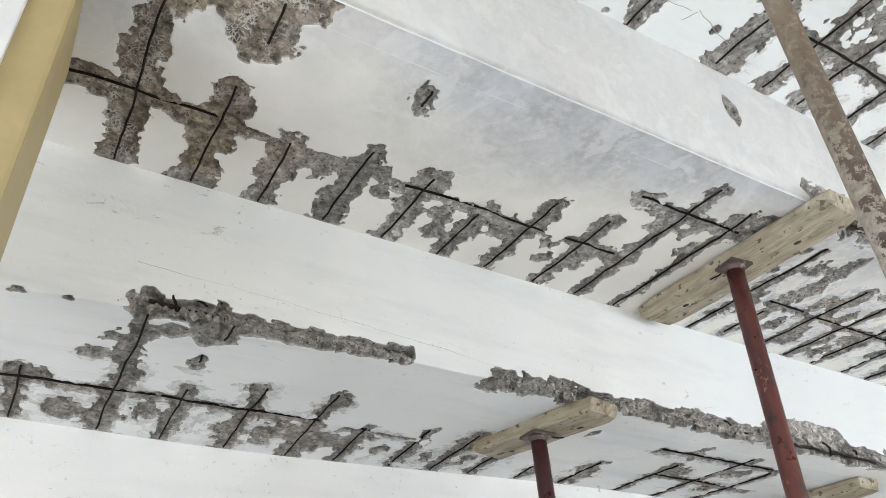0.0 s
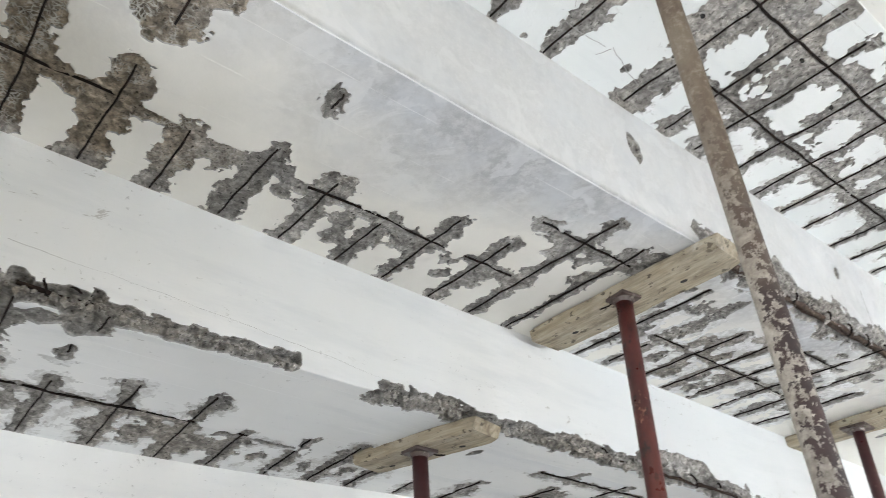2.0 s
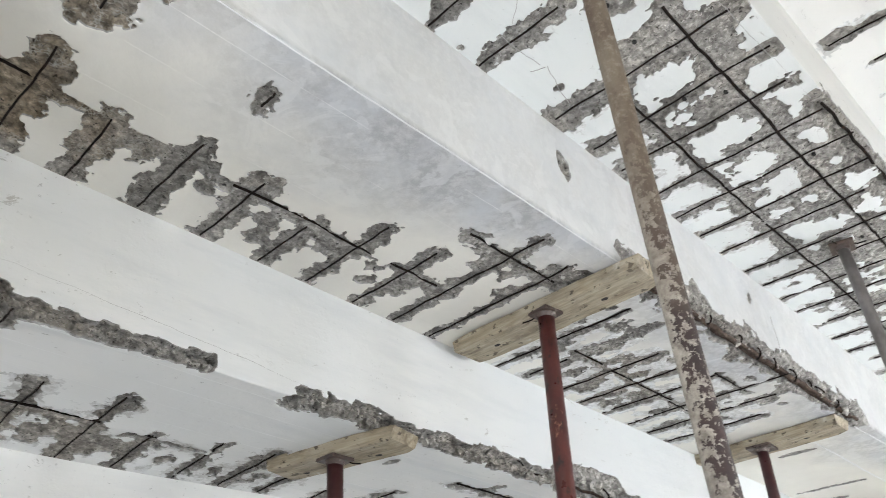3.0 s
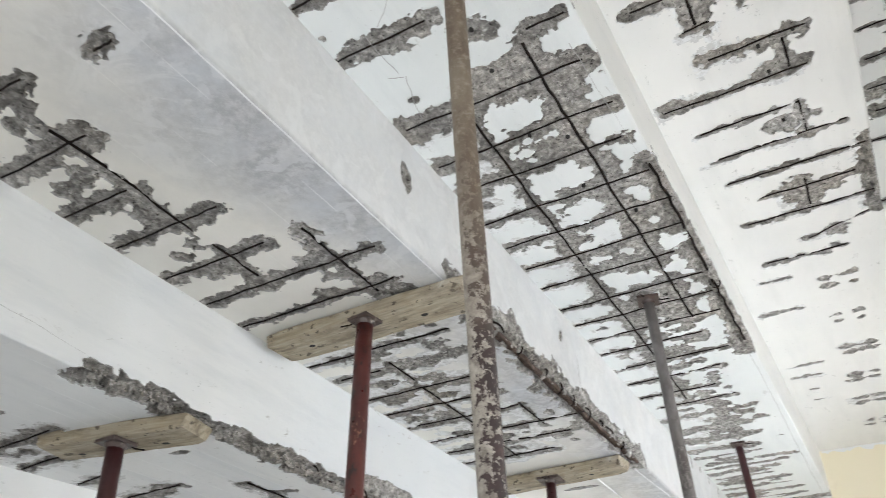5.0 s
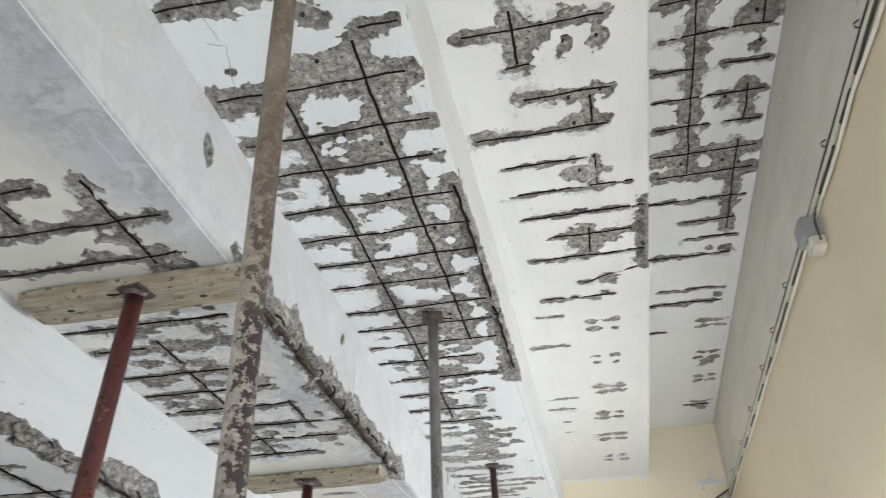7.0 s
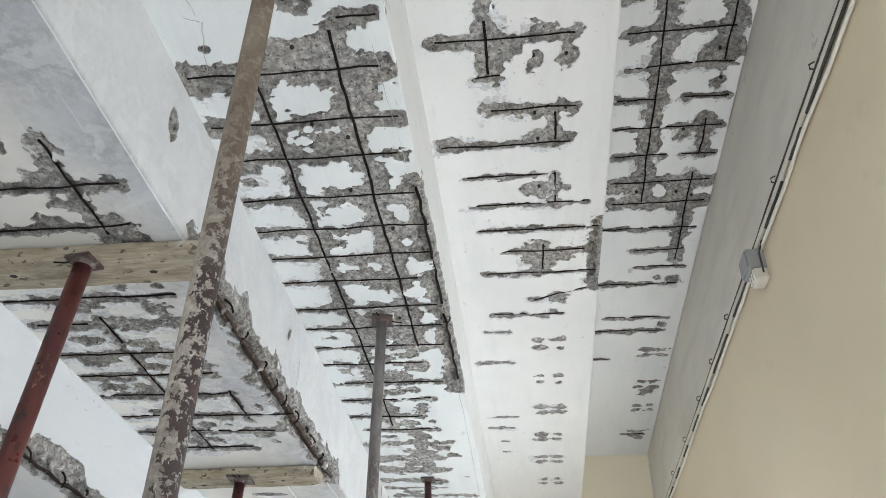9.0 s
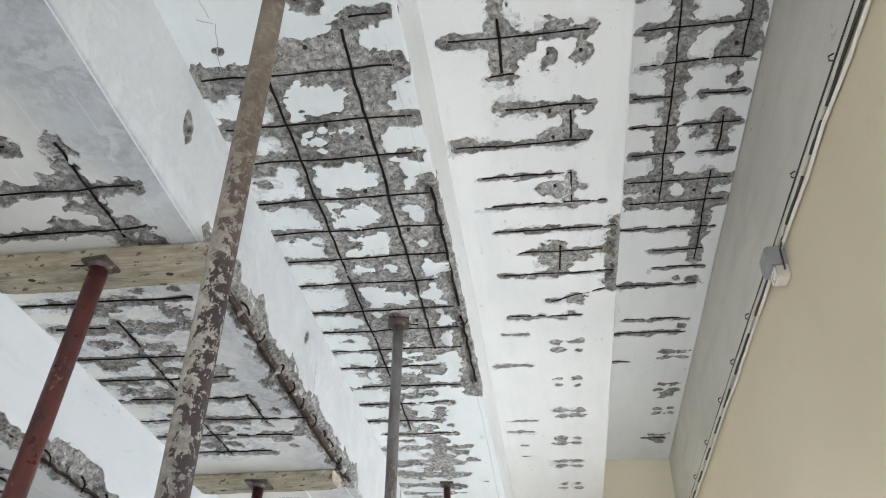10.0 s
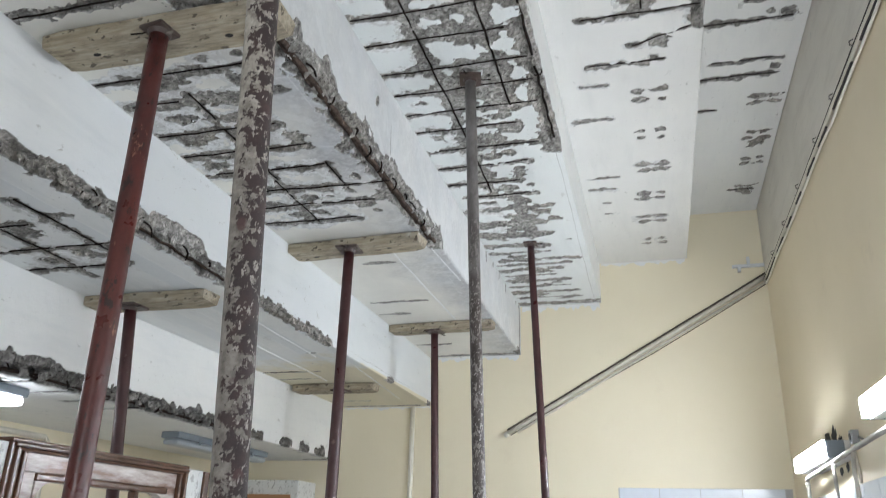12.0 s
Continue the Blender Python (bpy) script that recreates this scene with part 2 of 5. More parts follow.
def beige():
    n = Nodes("beige_wall", 0.62)
    c = n.mix(n.ramp(n.noise(1.1, 5, 0.6), (0.35, 0.0), (0.7, 1.0)), (0.75, 0.655, 0.48), (0.71, 0.615, 0.44))
    smudge = n.ramp(n.noise(2.7, 6, 0.7), (0.62, 0.0), (0.8, 0.5))
    n.colour(n.mix(smudge, c, (0.54, 0.46, 0.35)))
    n.bump(n.noise(4.0, 5, 0.6), 0.2, 0.01)
    n.bump(n.noise(150.0, 2, 0.5), 0.08, 0.002)
    return n.mat


M_BEIGE = beige()


def wood():
    n = Nodes("weathered_formwork_board", 0.8)
    along = n.stretch(1.2, 14.0, 14.0)
    c = n.ramp(n.noise(5.0, 6, 0.6, along, 0.4), (0.3, (0.22, 0.175, 0.12)), (0.5, (0.36, 0.305, 0.215)), (0.72, (0.50, 0.445, 0.345)))
    stain = n.ramp(n.noise(4.0, 5, 0.65), (0.45, 0.0), (0.75, 0.65))
    c = n.mix(stain, c, (0.38, 0.35, 0.295))
    spot = n.ramp(n.noise(30.0, 4, 0.6, n.stretch(0.8, 1.2, 1.2)), (0.605, 0.0), (0.635, 1.0))
    c = n.mix(n.math("MULTIPLY", spot, 0.9), c, (0.045, 0.033, 0.022))
    dirt = n.ramp(n.noise(11.0, 6, 0.7, n.stretch(0.5, 1.5, 1.5)), (0.47, 0.0), (0.64, 0.75))
    c = n.mix(dirt, c, (0.125, 0.10, 0.068))
    lime = n.ramp(n.noise(8.0, 5, 0.7), (0.62, 0.0), (0.70, 0.7))
    c = n.mix(lime, c, (0.56, 0.53, 0.47))
    n.colour(n.mix(n.math("MULTIPLY", n.random(), 0.15), c, (0.33, 0.29, 0.22)))
    n.bump(n.noise(6.0, 6, 0.65, along), 0.4, 0.004)
    return n.mat


M_WOOD = wood()


def tube_paint(name, base, chip, spread):
    n = Nodes(name, 0.5, 0.0)
    c = n.mix(n.ramp(n.noise(14.0, 5, 0.65), (0.3, 0.0), (0.75, 1.0)), base, tuple(v * 0.6 for v in base))
    c = n.mix(n.ramp(n.noise(26.0, 5, 0.7), (spread, 0.0), (spread + 0.06, 1.0)), c, chip)
    n.colour(c)
    n.rough(n.ramp(n.noise(20.0, 3, 0.5), (0.3, 0.26), (0.7, 0.6)))
    n.bump(n.noise(40.0, 5, 0.7), 0.25, 0.003)
    return n.mat


def red_tube():
    """Red oxide primer, streaked and blotched with rust and dark scale."""
    n = Nodes("red_oxide_prop_paint", 0.45)
    c = n.mix(n.ramp(n.noise(12.0, 6, 0.7, n.stretch(1.0, 1.0, 0.35)), (0.35, 0.0), (0.66, 1.0)), (0.105, 0.023, 0.019), (0.048, 0.014, 0.013))
    c = n.mix(n.ramp(n.noise(34.0, 5, 0.7, n.stretch(1.0, 1.0, 0.5)), (0.57, 0.0), (0.62, 1.0)), c, (0.028, 0.014, 0.013))
    c = n.mix(n.ramp(n.noise(19.0, 5, 0.7, n.stretch(1.0, 1.0, 0.6)), (0.62, 0.0), (0.68, 0.9)), c, (0.27, 0.13, 0.085))
    n.colour(c)
    n.rough(n.ramp(n.noise(20.0, 3, 0.5), (0.3, 0.24), (0.7, 0.6)))
    n.bump(n.noise(40.0, 5, 0.7), 0.35, 0.003)
    return n.mat


M_RED = red_tube()
M_MAROON = tube_paint("dull_maroon_prop_paint", (0.054, 0.014, 0.015), (0.11, 0.066, 0.058), 0.64)


def grey_tube():
    """Dark brown scale on a grey tube, with fine pale flecks drawn out along it."""
    n = Nodes("scaled_grey_tube", 0.55)
    c = n.mix(n.ramp(n.noise(20.0, 5, 0.7, n.stretch(1.0, 1.0, 0.4)), (0.35, 0.0), (0.65, 1.0)), (0.075, 0.060, 0.054), (0.034, 0.025, 0.022))
    c = n.mix(n.ramp(n.noise(70.0, 4, 0.65, n.stretch(1.0, 1.0, 0.45), 0.5), (0.535, 0.0), (0.575, 1.0)), c, (0.20, 0.182, 0.168))
    c = n.mix(n.ramp(n.noise(140.0, 3, 0.6, n.stretch(1.0, 1.0, 0.6)), (0.60, 0.0), (0.63, 0.9)), c, (0.33, 0.31, 0.29))
    galv = n.mix(n.ramp(n.noise(16.0, 5, 0.7, n.stretch(1.0, 1.0, 0.4)), (0.35, 0.0), (0.65, 1.0)), (0.20, 0.19, 0.185), (0.105, 0.095, 0.09))
    n.colour(n.mix(n.ramp(n.math("SUBTRACT", n.math("ADD", n.axis(2), n.noise(9.0, 4, 0.6)), 2.9), (0.0, 0.0), (0.5, 1.0)), c, galv))
    n.rough(n.ramp(n.noise(20.0, 3, 0.5), (0.3, 0.34), (0.7, 0.7)))
    n.bump(n.noise(60.0, 5, 0.7), 0.35, 0.003)
    return n.mat


M_GREYTUBE = grey_tube()


def splashed():
    """A maroon tube under mortar: low down a cream-grey crust with dark round spots, darker further down, and bare
    maroon with fine white specks; the lit side's brightness is put in as more crust; towards the head a smooth
    beige-brown film."""
    n = Nodes("mortar_splashed_tube", 0.7)
    sep = n.add("ShaderNodeSeparateXYZ")
    n.link(n.t.nodes["Texture Coordinate"].outputs["Normal"], sep.inputs[0])
    # Picks the tube's lit side by its normal
    side = n.math("ADD", n.math("MULTIPLY", sep.outputs[0], -0.85), n.math("MULTIPLY", sep.outputs[1], -0.5))
    steel = n.mix(n.ramp(n.noise(26.0, 5, 0.7), (0.35, 0.0), (0.65, 1.0)), (0.042, 0.023, 0.021), (0.020, 0.0135, 0.013))
    speck = n.ramp(n.noise(95.0, 4, 0.7, n.stretch(1.0, 1.0, 0.6)), (0.575, 0.0), (0.61, 1.0))
    steel = n.mix(speck, steel, (0.27, 0.245, 0.22))
    film = n.mix(n.ramp(n.noise(9.0, 6, 0.7, n.stretch(1.0, 1.0, 0.4)), (0.36, 0.0), (0.62, 1.0)), (0.19, 0.158, 0.118), (0.105, 0.074, 0.052))
    film = n.mix(n.ramp(n.noise(48.0, 5, 0.7), (0.52, 0.0), (0.66, 0.7)), film, (0.27, 0.24, 0.195))
    lumps = n.ramp(n.noise(60.0, 5, 0.7), (0.35, 0.0), (0.66, 1.0))
    height = n.math("ADD", n.axis(2), n.math("MULTIPLY", n.noise(6.0, 4, 0.6), 0.5))
    pale = n.ramp(n.math("SUBTRACT", height, 2.05), (0.0, 0.0), (0.35, 1.0))
    crust = n.mix(pale, n.mix(lumps, (0.095, 0.082, 0.070), (0.215, 0.195, 0.172)), n.mix(lumps, (0.17, 0.150, 0.128), (0.39, 0.362, 0.315)))
    up = n.ramp(n.math("SUBTRACT", height, 2.46), (0.0, 0.0), (0.5, 1.0))
    # Highlight along the lit side, put into the crust's cover
    rim = n.math("ADD", n.math("MULTIPLY", side, 0.085), n.ramp(side, (0.66, 0.0), (0.90, 0.10)))
    patchy = n.math("ADD", n.noise(62.0, 6, 0.66, n.stretch(0.85, 0.85, 0.9), 0.15), rim)
    patchy = n.math("ADD", patchy, n.math("MULTIPLY", n.math("SUBTRACT", n.noise(9.0, 3, 0.5), 0.5), 0.18))
    patchy = n.math("ADD", patchy, n.math("MULTIPLY", pale, -0.006))
    on = n.ramp(patchy, (0.505, 0.0), (0.53, 1.0))
    c = n.mix(on, steel, crust)
    drop = n.ramp(n.cells(26.0, co=n.stretch(1.0, 1.0, 0.75)), (0.20, 1.0), (0.26, 0.0))
    drop = n.math("MULTIPLY", drop, n.ramp(n.noise(11.0, 3, 0.5), (0.49, 0.0), (0.53, 1.0)))
    c = n.mix(n.math("MULTIPLY", drop, 0.9), c, (0.062, 0.030, 0.028))
    stain = n.ramp(n.noise(22.0, 5, 0.7, n.stretch(1.0, 1.0, 0.6)), (0.60, 0.0), (0.66, 0.8))
    n.colour(n.mix(up, c, n.mix(stain, film, (0.10, 0.062, 0.042))))
    n.bump(on, 0.5, 0.004)
    n.bump(n.noise(60.0, 5, 0.7), 0.45, 0.003)
    return n.mat


M_SPLASH = splashed()


def plain(name, colour, rough=0.5, metal=0.0, vary=0.12):
    n = Nodes(name, rough, metal)
    n.colour(n.mix(n.ramp(n.noise(12.0, 5, 0.65), (0.3, 0.0), (0.75, 1.0)), colour, tuple(v * (1 - vary) for v in colour)))
    n.bump(n.noise(60.0, 3, 0.6), 0.08, 0.002)
    return n.mat


M_PLATE = tube_paint("rusty_head_plate", (0.085, 0.058, 0.05), (0.18, 0.15, 0.13), 0.6)
M_CONDUIT = plain("painted_cream_conduit", (0.66, 0.62, 0.53), 0.5, 0, 0.2)
M_LIGHTCONDUIT = plain("pale_plastic_conduit", (0.84, 0.81, 0.72), 0.4, 0, 0.1)
M_GREYPIPE = plain("dusty_grey_pipe_paint", (0.42, 0.40, 0.35), 0.6, 0, 0.35)
M_CABLE = plain("dark_cable", (0.05, 0.045, 0.04), 0.6)
M_DUSTCABLE = plain("dusty_grey_cable", (0.17, 0.145, 0.11), 0.8, 0, 0.6)
M_BOX = plain("grey_junction_box", (0.33, 0.335, 0.335), 0.45)
M_WHITE = plain("white_plastic", (0.74, 0.75, 0.76), 0.4)
M_DOORWOOD = plain("varnished_brown_wood", (0.135, 0.066, 0.040), 0.25, 0, 0.6)


def peeled():
    """White gloss paint, blistered and flaked to a grey ground."""
    n = Nodes("peeling_white_paint", 0.35)
    flake = n.ramp(n.noise(38.0, 5, 0.7, n.stretch(1.0, 1.0, 0.6)), (0.56, 0.0), (0.58, 1.0))
    n.colour(n.mix(flake, (0.72, 0.73, 0.72), (0.45, 0.45, 0.44)))
    n.bump(n.noise(45.0, 5, 0.7), 0.8, 0.006)
    return n.mat


M_PEELED = peeled()


def glare_wood():
    n = Nodes("varnished_wood_with_glare", 0.3)
    # White reflection on the varnish, painted as pale streaks over the brown
    fac = n.ramp(n.noise(9.0, 6, 0.7, n.stretch(1.0, 0.35, 2.0)), (0.38, 0.0), (0.62, 1.0))
    n.colour(n.mix(fac, (0.20, 0.115, 0.08), (0.62, 0.575, 0.55)))
    n.bump(fac, 0.2, 0.002)
    return n.mat


M_GLAREWOOD = glare_wood()
M_DARKHOLE = plain("dark_hole", (0.03, 0.028, 0.026), 0.95)
M_CRACK = plain("crack_shadow", (0.42, 0.41, 0.40), 0.9)
M_FLOOR = plain("dusty_cement_floor", (0.55, 0.54, 0.52), 0.6, 0, 0.2)
M_TILE = plain("pale_blue_white_tile", (0.66, 0.70, 0.76), 0.25, 0, 0.06)
M_GROUT = plain("grey_grout", (0.5, 0.5, 0.5), 0.8)
M_ORANGE = plain("orange_brown_board", (0.42, 0.22, 0.11), 0.5)


def glow(name, colour, strength):
    n = Nodes(name, 0.4)
    n.colour((0.85, 0.87, 0.9))
    n.b.inputs["Emission Color"].default_value = (*colour, 1)
    n.b.inputs["Emission Strength"].default_value = strength
    return n.mat


# Strengths differ only to balance the light along the room, not by tube age
M_GLOW_FAR = glow("far_tube_diffuser", (0.905, 0.95, 1.0), 180.0)
M_GLOW = glow("lit_tube_diffuser", (0.905, 0.95, 1.0), 94.0)
M_GLOW_UNSEEN = glow("unseen_tube_diffuser", (0.905, 0.95, 1.0), 47.0)
M_GLOW_DIM = glow("dim_tube_diffuser", (0.905, 0.95, 1.0), 24.0)
M_DIFFUSER = plain("unlit_diffuser", (0.40, 0.44, 0.48), 0.3)
M_TRAY = plain("slate_lamp_tray", (0.20, 0.235, 0.27), 0.4)
M_OCHRE = plain("dull_ochre_paint", (0.44, 0.35, 0.175), 0.6, 0, 0.14)

# ---- building helpers ----


def thing(name, label, category, place=(0, 0, 0), group="", kind=""):
    ob = new(name)
    ob.location = place
    ob.empty_display_size = 0.1
    return tagged(ob, label, category, group, kind)


def part(name, bm, material, parent, label=""):
    mesh = bpy.data.meshes.new(name)
    bm.to_mesh(mesh)
    bm.free()
    mesh.materials.append(material)
    ob = new(name, mesh)
    ob.parent = parent
    return tagged(ob, label) if label else ob


def box(bm, lo, hi, bevel=0.0):
    got = bmesh.ops.create_cube(bm, size=1)["verts"]
    for v in got:
        v.co = Vector([lo[k] + (v.co[k] + 0.5) * (hi[k] - lo[k]) for k in range(3)])
    if bevel:
        edges = {e for v in got for e in v.link_edges}
        bmesh.ops.bevel(bm, geom=list(edges), offset=bevel, segments=2, affect="EDGES", profile=0.6)
    return bm


def block(lo, hi, bevel=0.0):
    return box(bmesh.new(), lo, hi, bevel)


def sweep(bm, points, radius, sides=10, rng=None, rough=0.0, caps=True):
    """A round bar through the points."""
    points = [Vector(p) for p in points]
    rings = []
    for i, p in enumerate(points):
        way = (points[min(i + 1, len(points) - 1)] - points[max(i - 1, 0)]).normalized()
        side = way.cross(Vector((0.13, 0.21, 0.97)) if abs(way.z) < 0.9 else Vector((1, 0, 0))).normalized()
        up = side.cross(way)
        ring = []
        for k in range(sides):
            a = 2 * math.pi * k / sides
            r = radius * (1 + (rng.uniform(-rough, rough) if rng else 0))
            ring.append(bm.verts.new(p + (side * math.cos(a) + up * math.sin(a)) * r))
        rings.append(ring)
    for a, b in zip(rings, rings[1:]):
        for k in range(sides):
            f = bm.faces.new((a[k], a[(k + 1) % sides], b[(k + 1) % sides], b[k]))
            f.smooth = sides > 7
    if caps:
        bm.faces.new(rings[0][::-1])
        bm.faces.new(rings[-1])
    return bm


def lattice(u, v, seed):
    """Smooth value noise in 0..1 over arrays u, v (in cells)."""
    r = np.random.RandomState(seed).rand(256, 256)
    i, j = np.floor(u).astype(int), np.floor(v).astype(int)
    a, b = u - i, v - j
    a, b = a * a * (3 - 2 * a), b * b * (3 - 2 * b)
    i0, i1, j0, j1 = i % 256, (i + 1) % 256, j % 256, (j + 1) % 256
    return (r[i0, j0] * (1 - a) + r[i1, j0] * a) * (1 - b) + (r[i0, j1] * (1 - a) + r[i1, j1] * a) * b


def fbm(u, v, size, seed, octaves=4, fall=0.55):
    out, amp, total = 0.0, 1.0, 0.0
    for k in range(octaves):
        out = out + amp * lattice(u / size * 2 ** k + 17.3 * k, v / size * 2 ** k + 9.1 * k, seed + k)
        total, amp = total + amp, amp * fall
    return out / total - 0.5


def worley(u, v, size, seed):
    """Distance to the nearest of scattered points, about 0..1: the facets of broken stone."""
    r = np.random.RandomState(seed)
    ja, jb, lift = r.rand(128, 128), r.rand(128, 128), r.rand(128, 128)
    a, b = u / size, v / size
    i, j = np.floor(a).astype(int), np.floor(b).astype(int)
    best, out = np.full(u.shape, 9.0), np.zeros(u.shape)
    for di in (-1, 0, 1):
        for dj in (-1, 0, 1):
            p, q = (i + di) % 128, (j + dj) % 128
            far = np.hypot(i + di + ja[p, q] - a, j + dj + jb[p, q] - b)
            near = far < best
            out = np.where(near, 0.4 * lift[p, q] + 0.75 * far ** 1.5, out)
            best = np.where(near, far, best)
    return out


def facets(u, v, size, seed):
    """A flat random height, -0.5..0.5, for each cell round scattered points: an outline that breaks in corners."""
    r = np.random.RandomState(seed)
    ja, jb, lift = r.rand(128, 128), r.rand(128, 128), r.rand(128, 128)
    a, b = u / size, v / size
    i, j = np.floor(a).astype(int), np.floor(b).astype(int)
    best, out = np.full(u.shape, 9.0), np.zeros(u.shape)
    for di in (-1, 0, 1):
        for dj in (-1, 0, 1):
            p, q = (i + di) % 128, (j + dj) % 128
            far = np.abs(i + di + ja[p, q] - a) + 0.7 * np.abs(j + dj + jb[p, q] - b)
            near = far < best
            out, best = np.where(near, lift[p, q] - 0.5, out), np.where(near, far, best)
    return out


# ---- the stepped ceiling ----


class Step:
    """One step of the ceiling: a soffit and the riser over its nose. Plan distances: u runs from the nose along the
    soffit (negative: up the riser). Patches where the plaster has come off are laid round the bars."""

    def __init__(self, n, cell, fine_from):
        self.n, self.cell, self.lean = n, cell, RISER_LEAN.get(n, 0.0)
        self.xr, self.xl, self.z = STEPS[n]
        self.top = STEPS[n - 1][2] if n else self.z
        self.w, self.h = self.xr - self.xl, self.top - self.z
        us = [np.arange(0, self.w, cell), [self.w]]
        if self.h:
            us.insert(0, np.r_[np.arange(-self.h, -0.26, 0.02), np.arange(-0.26, -cell * 0.5, cell)])
        self.u = np.unique(np.round(np.concatenate(us), 5))
        self.y = np.unique(np.round(np.r_[np.arange(YS, fine_from, 0.1), np.arange(fine_from, YN, cell), YN], 5))
        self.U, self.Y = np.meshgrid(self.u, self.y, indexing="ij")
        self.s = np.full(self.U.shape, 9.0)
        self.keep = np.full(self.U.shape, 9.0)
        self.deep = np.zeros(self.U.shape)
        self.wires = []
        self.seed = 40 + n * 13
        self.rng = random.Random(self.seed)
        self.wu = 0.040 * fbm(self.U, self.Y, 0.11, self.seed + 21, 3, 0.5)
        self.wy = 0.040 * fbm(self.U, self.Y, 0.11, self.seed + 27, 3, 0.5)
        self.scrape, self.rubbed = 0.0, (0.0, 9.0, 0.0)
        ridge = np.abs(fbm(self.U, self.Y, 0.055, self.seed + 31, 3, 0.5))
        lean, tip = self.U + 0.35 * self.Y + self.wu, self.Y - 0.4 * self.U + self.wy
        self.edge = (fbm(self.U, self.Y, 0.085, self.seed, 5, 0.70) * 0.045 + fbm(self.U, self.Y, 0.17, self.seed + 7, 3, 0.5) * 0.045
                     + facets(lean, tip, 0.050, self.seed + 71) * 0.026 + facets(tip, lean, 0.024, self.seed + 73) * 0.018
                     + ridge * 0.05 - 0.009)
        lumpy = (facets(tip, lean, 0.062, self.seed + 75) * 0.040 + fbm(self.U, self.Y, 0.16, self.seed + 35, 2, 0.5) * 0.035
                 + fbm(self.U, self.Y, 0.03, self.seed + 37, 3, 0.6) * 0.012 - 0.004)
        up = np.clip(0.4 - self.U / 0.02, 0, 1)
        self.edge = self.edge * (1 - up) + lumpy * up

    def lay(self, field, ua, ya, ub, yb, r, stretch=1.0, wild=1.0):
        """Unite the field with a rounded strip from (ua, ya) to (ub, yb)."""
        pad = r * max(1, stretch) + 0.12
        iu = slice(*np.searchsorted(self.u, (min(ua, ub) - pad, max(ua, ub) + pad)))
        iy = slice(*np.searchsorted(self.y, (min(ya, yb) - pad, max(ya, yb) + pad)))
        k = min(1.0, max(0.42, r / 0.035))
        U, Y = self.U[iu, iy] + k * self.wu[iu, iy], self.Y[iu, iy] + k * self.wy[iu, iy]
        du, dy = ub - ua, yb - ya
        at = np.clip(((U - ua) * du + (Y - ya) * dy) / max(du * du + dy * dy, 1e-9), 0, 1)
        dist = np.hypot((U - ua - at * du) / stretch, Y - ya - at * dy) - r + k * wild * self.edge[iu, iy]
        field[iu, iy] = np.minimum(field[iu, iy], dist)

    def bar(self, y, xa, xb, r=0.03, wire=True, drift=0.0):
        """A cross bar at y, bare from xa to xb, in a strip of broken plaster r to each side."""
        ua, ub = self.xr - xa, self.xr - xb
        if r and r < 0.024:
            pieces = max(2, int(abs(ub - ua) / 0.07))
            for i in range(pieces):
                p, q = i / pieces, (i + self.rng.uniform(0.75, 1.15)) / pieces
                off = self.rng.uniform(-0.35, 0.35) * r
                self.lay(self.s, ua + (ub - ua) * p, y + drift * p + off, ua + (ub - ua) * min(q, 1), y + drift * q + off, r * self.rng.uniform(0.5, 1.35))
        elif r:
            self.lay(self.s, ua, y, ub, y + drift, r)
        if wire:
            self.wires.append((ua, y, ub, y + drift, 0.0031))

    def run(self, x, ya, yb, r=0.03, size=0.0038, wire=True):
        """A bar along the room at x."""
        u = self.xr - x
        if r:
            self.lay(self.s, u, ya, u, yb, r)
        if wire:
            self.wires.append((u, ya, u, yb, size))

    def patch(self, x, y, r, stretch=1.0):
        self.lay(self.s, self.xr - x, y, self.xr - x, y, r, stretch)

    def island(self, x, y, r, stretch=1.0):
        self.lay(self.keep, self.xr - x, y, self.xr - x, y, r, stretch, 1.35)

    def chip(self, y, up, r, stretch=1.0):
        """A patch on the riser, up metres over the nose."""
        self.lay(self.s, -up, y, -up, y, r, stretch, 0.6)

    def nose(self, ya, yb, under=0.04, over=0.05, depth=0.045):
        """The nose broken off from ya to yb."""
        self.lay(self.s, under * 0.4, ya, under * 0.4, yb, under * 0.7)
        self.lay(self.s, -over * 0.4, ya, -over * 0.4, yb, over * 0.7)
        near = np.clip(1 - np.abs(self.U - 0.004) / 0.075, 0, 1) * np.clip(np.minimum(self.Y - ya, yb - self.Y) / 0.03 + 0.6, 0, 1)
        self.deep = np.maximum(self.deep, depth * near ** 0.7)

    def sag(self, U, Y):
        """The fifth soffit hangs lower towards the south end, most along its inner edge."""
        nose = 0.035 * np.clip((0.35 - Y) / 0.55, 0, 1) * np.clip(1 + U / self.h, 0, 1)
        inner = np.clip((2.6 - Y) / 2.3, 0, 1)
        inner = 0.078 * inner * inner * (3 - 2 * inner)
        k = np.clip(U / self.w, 0, 1) ** 1.5
        return nose * (1 - k) + inner * k

    def place(self, U, Y, inward):
        """Points of the step, pressed into the concrete by inward metres."""
        k = np.clip((U + 0.045) / 0.09, 0, 1)
        k = k * k * (3 - 2 * k)
        if not self.h:
            k = np.ones_like(U)
        x = np.where(U > 0, self.xr - U, self.xr + U * self.lean) - inward * (1 - k) * 1.15
        z = np.where(U > 0, self.z, self.z - U) + inward * k * 1.15
        if self.n == 4:
            z = z - self.sag(U, Y)
        return np.stack([x, Y, z], -1)

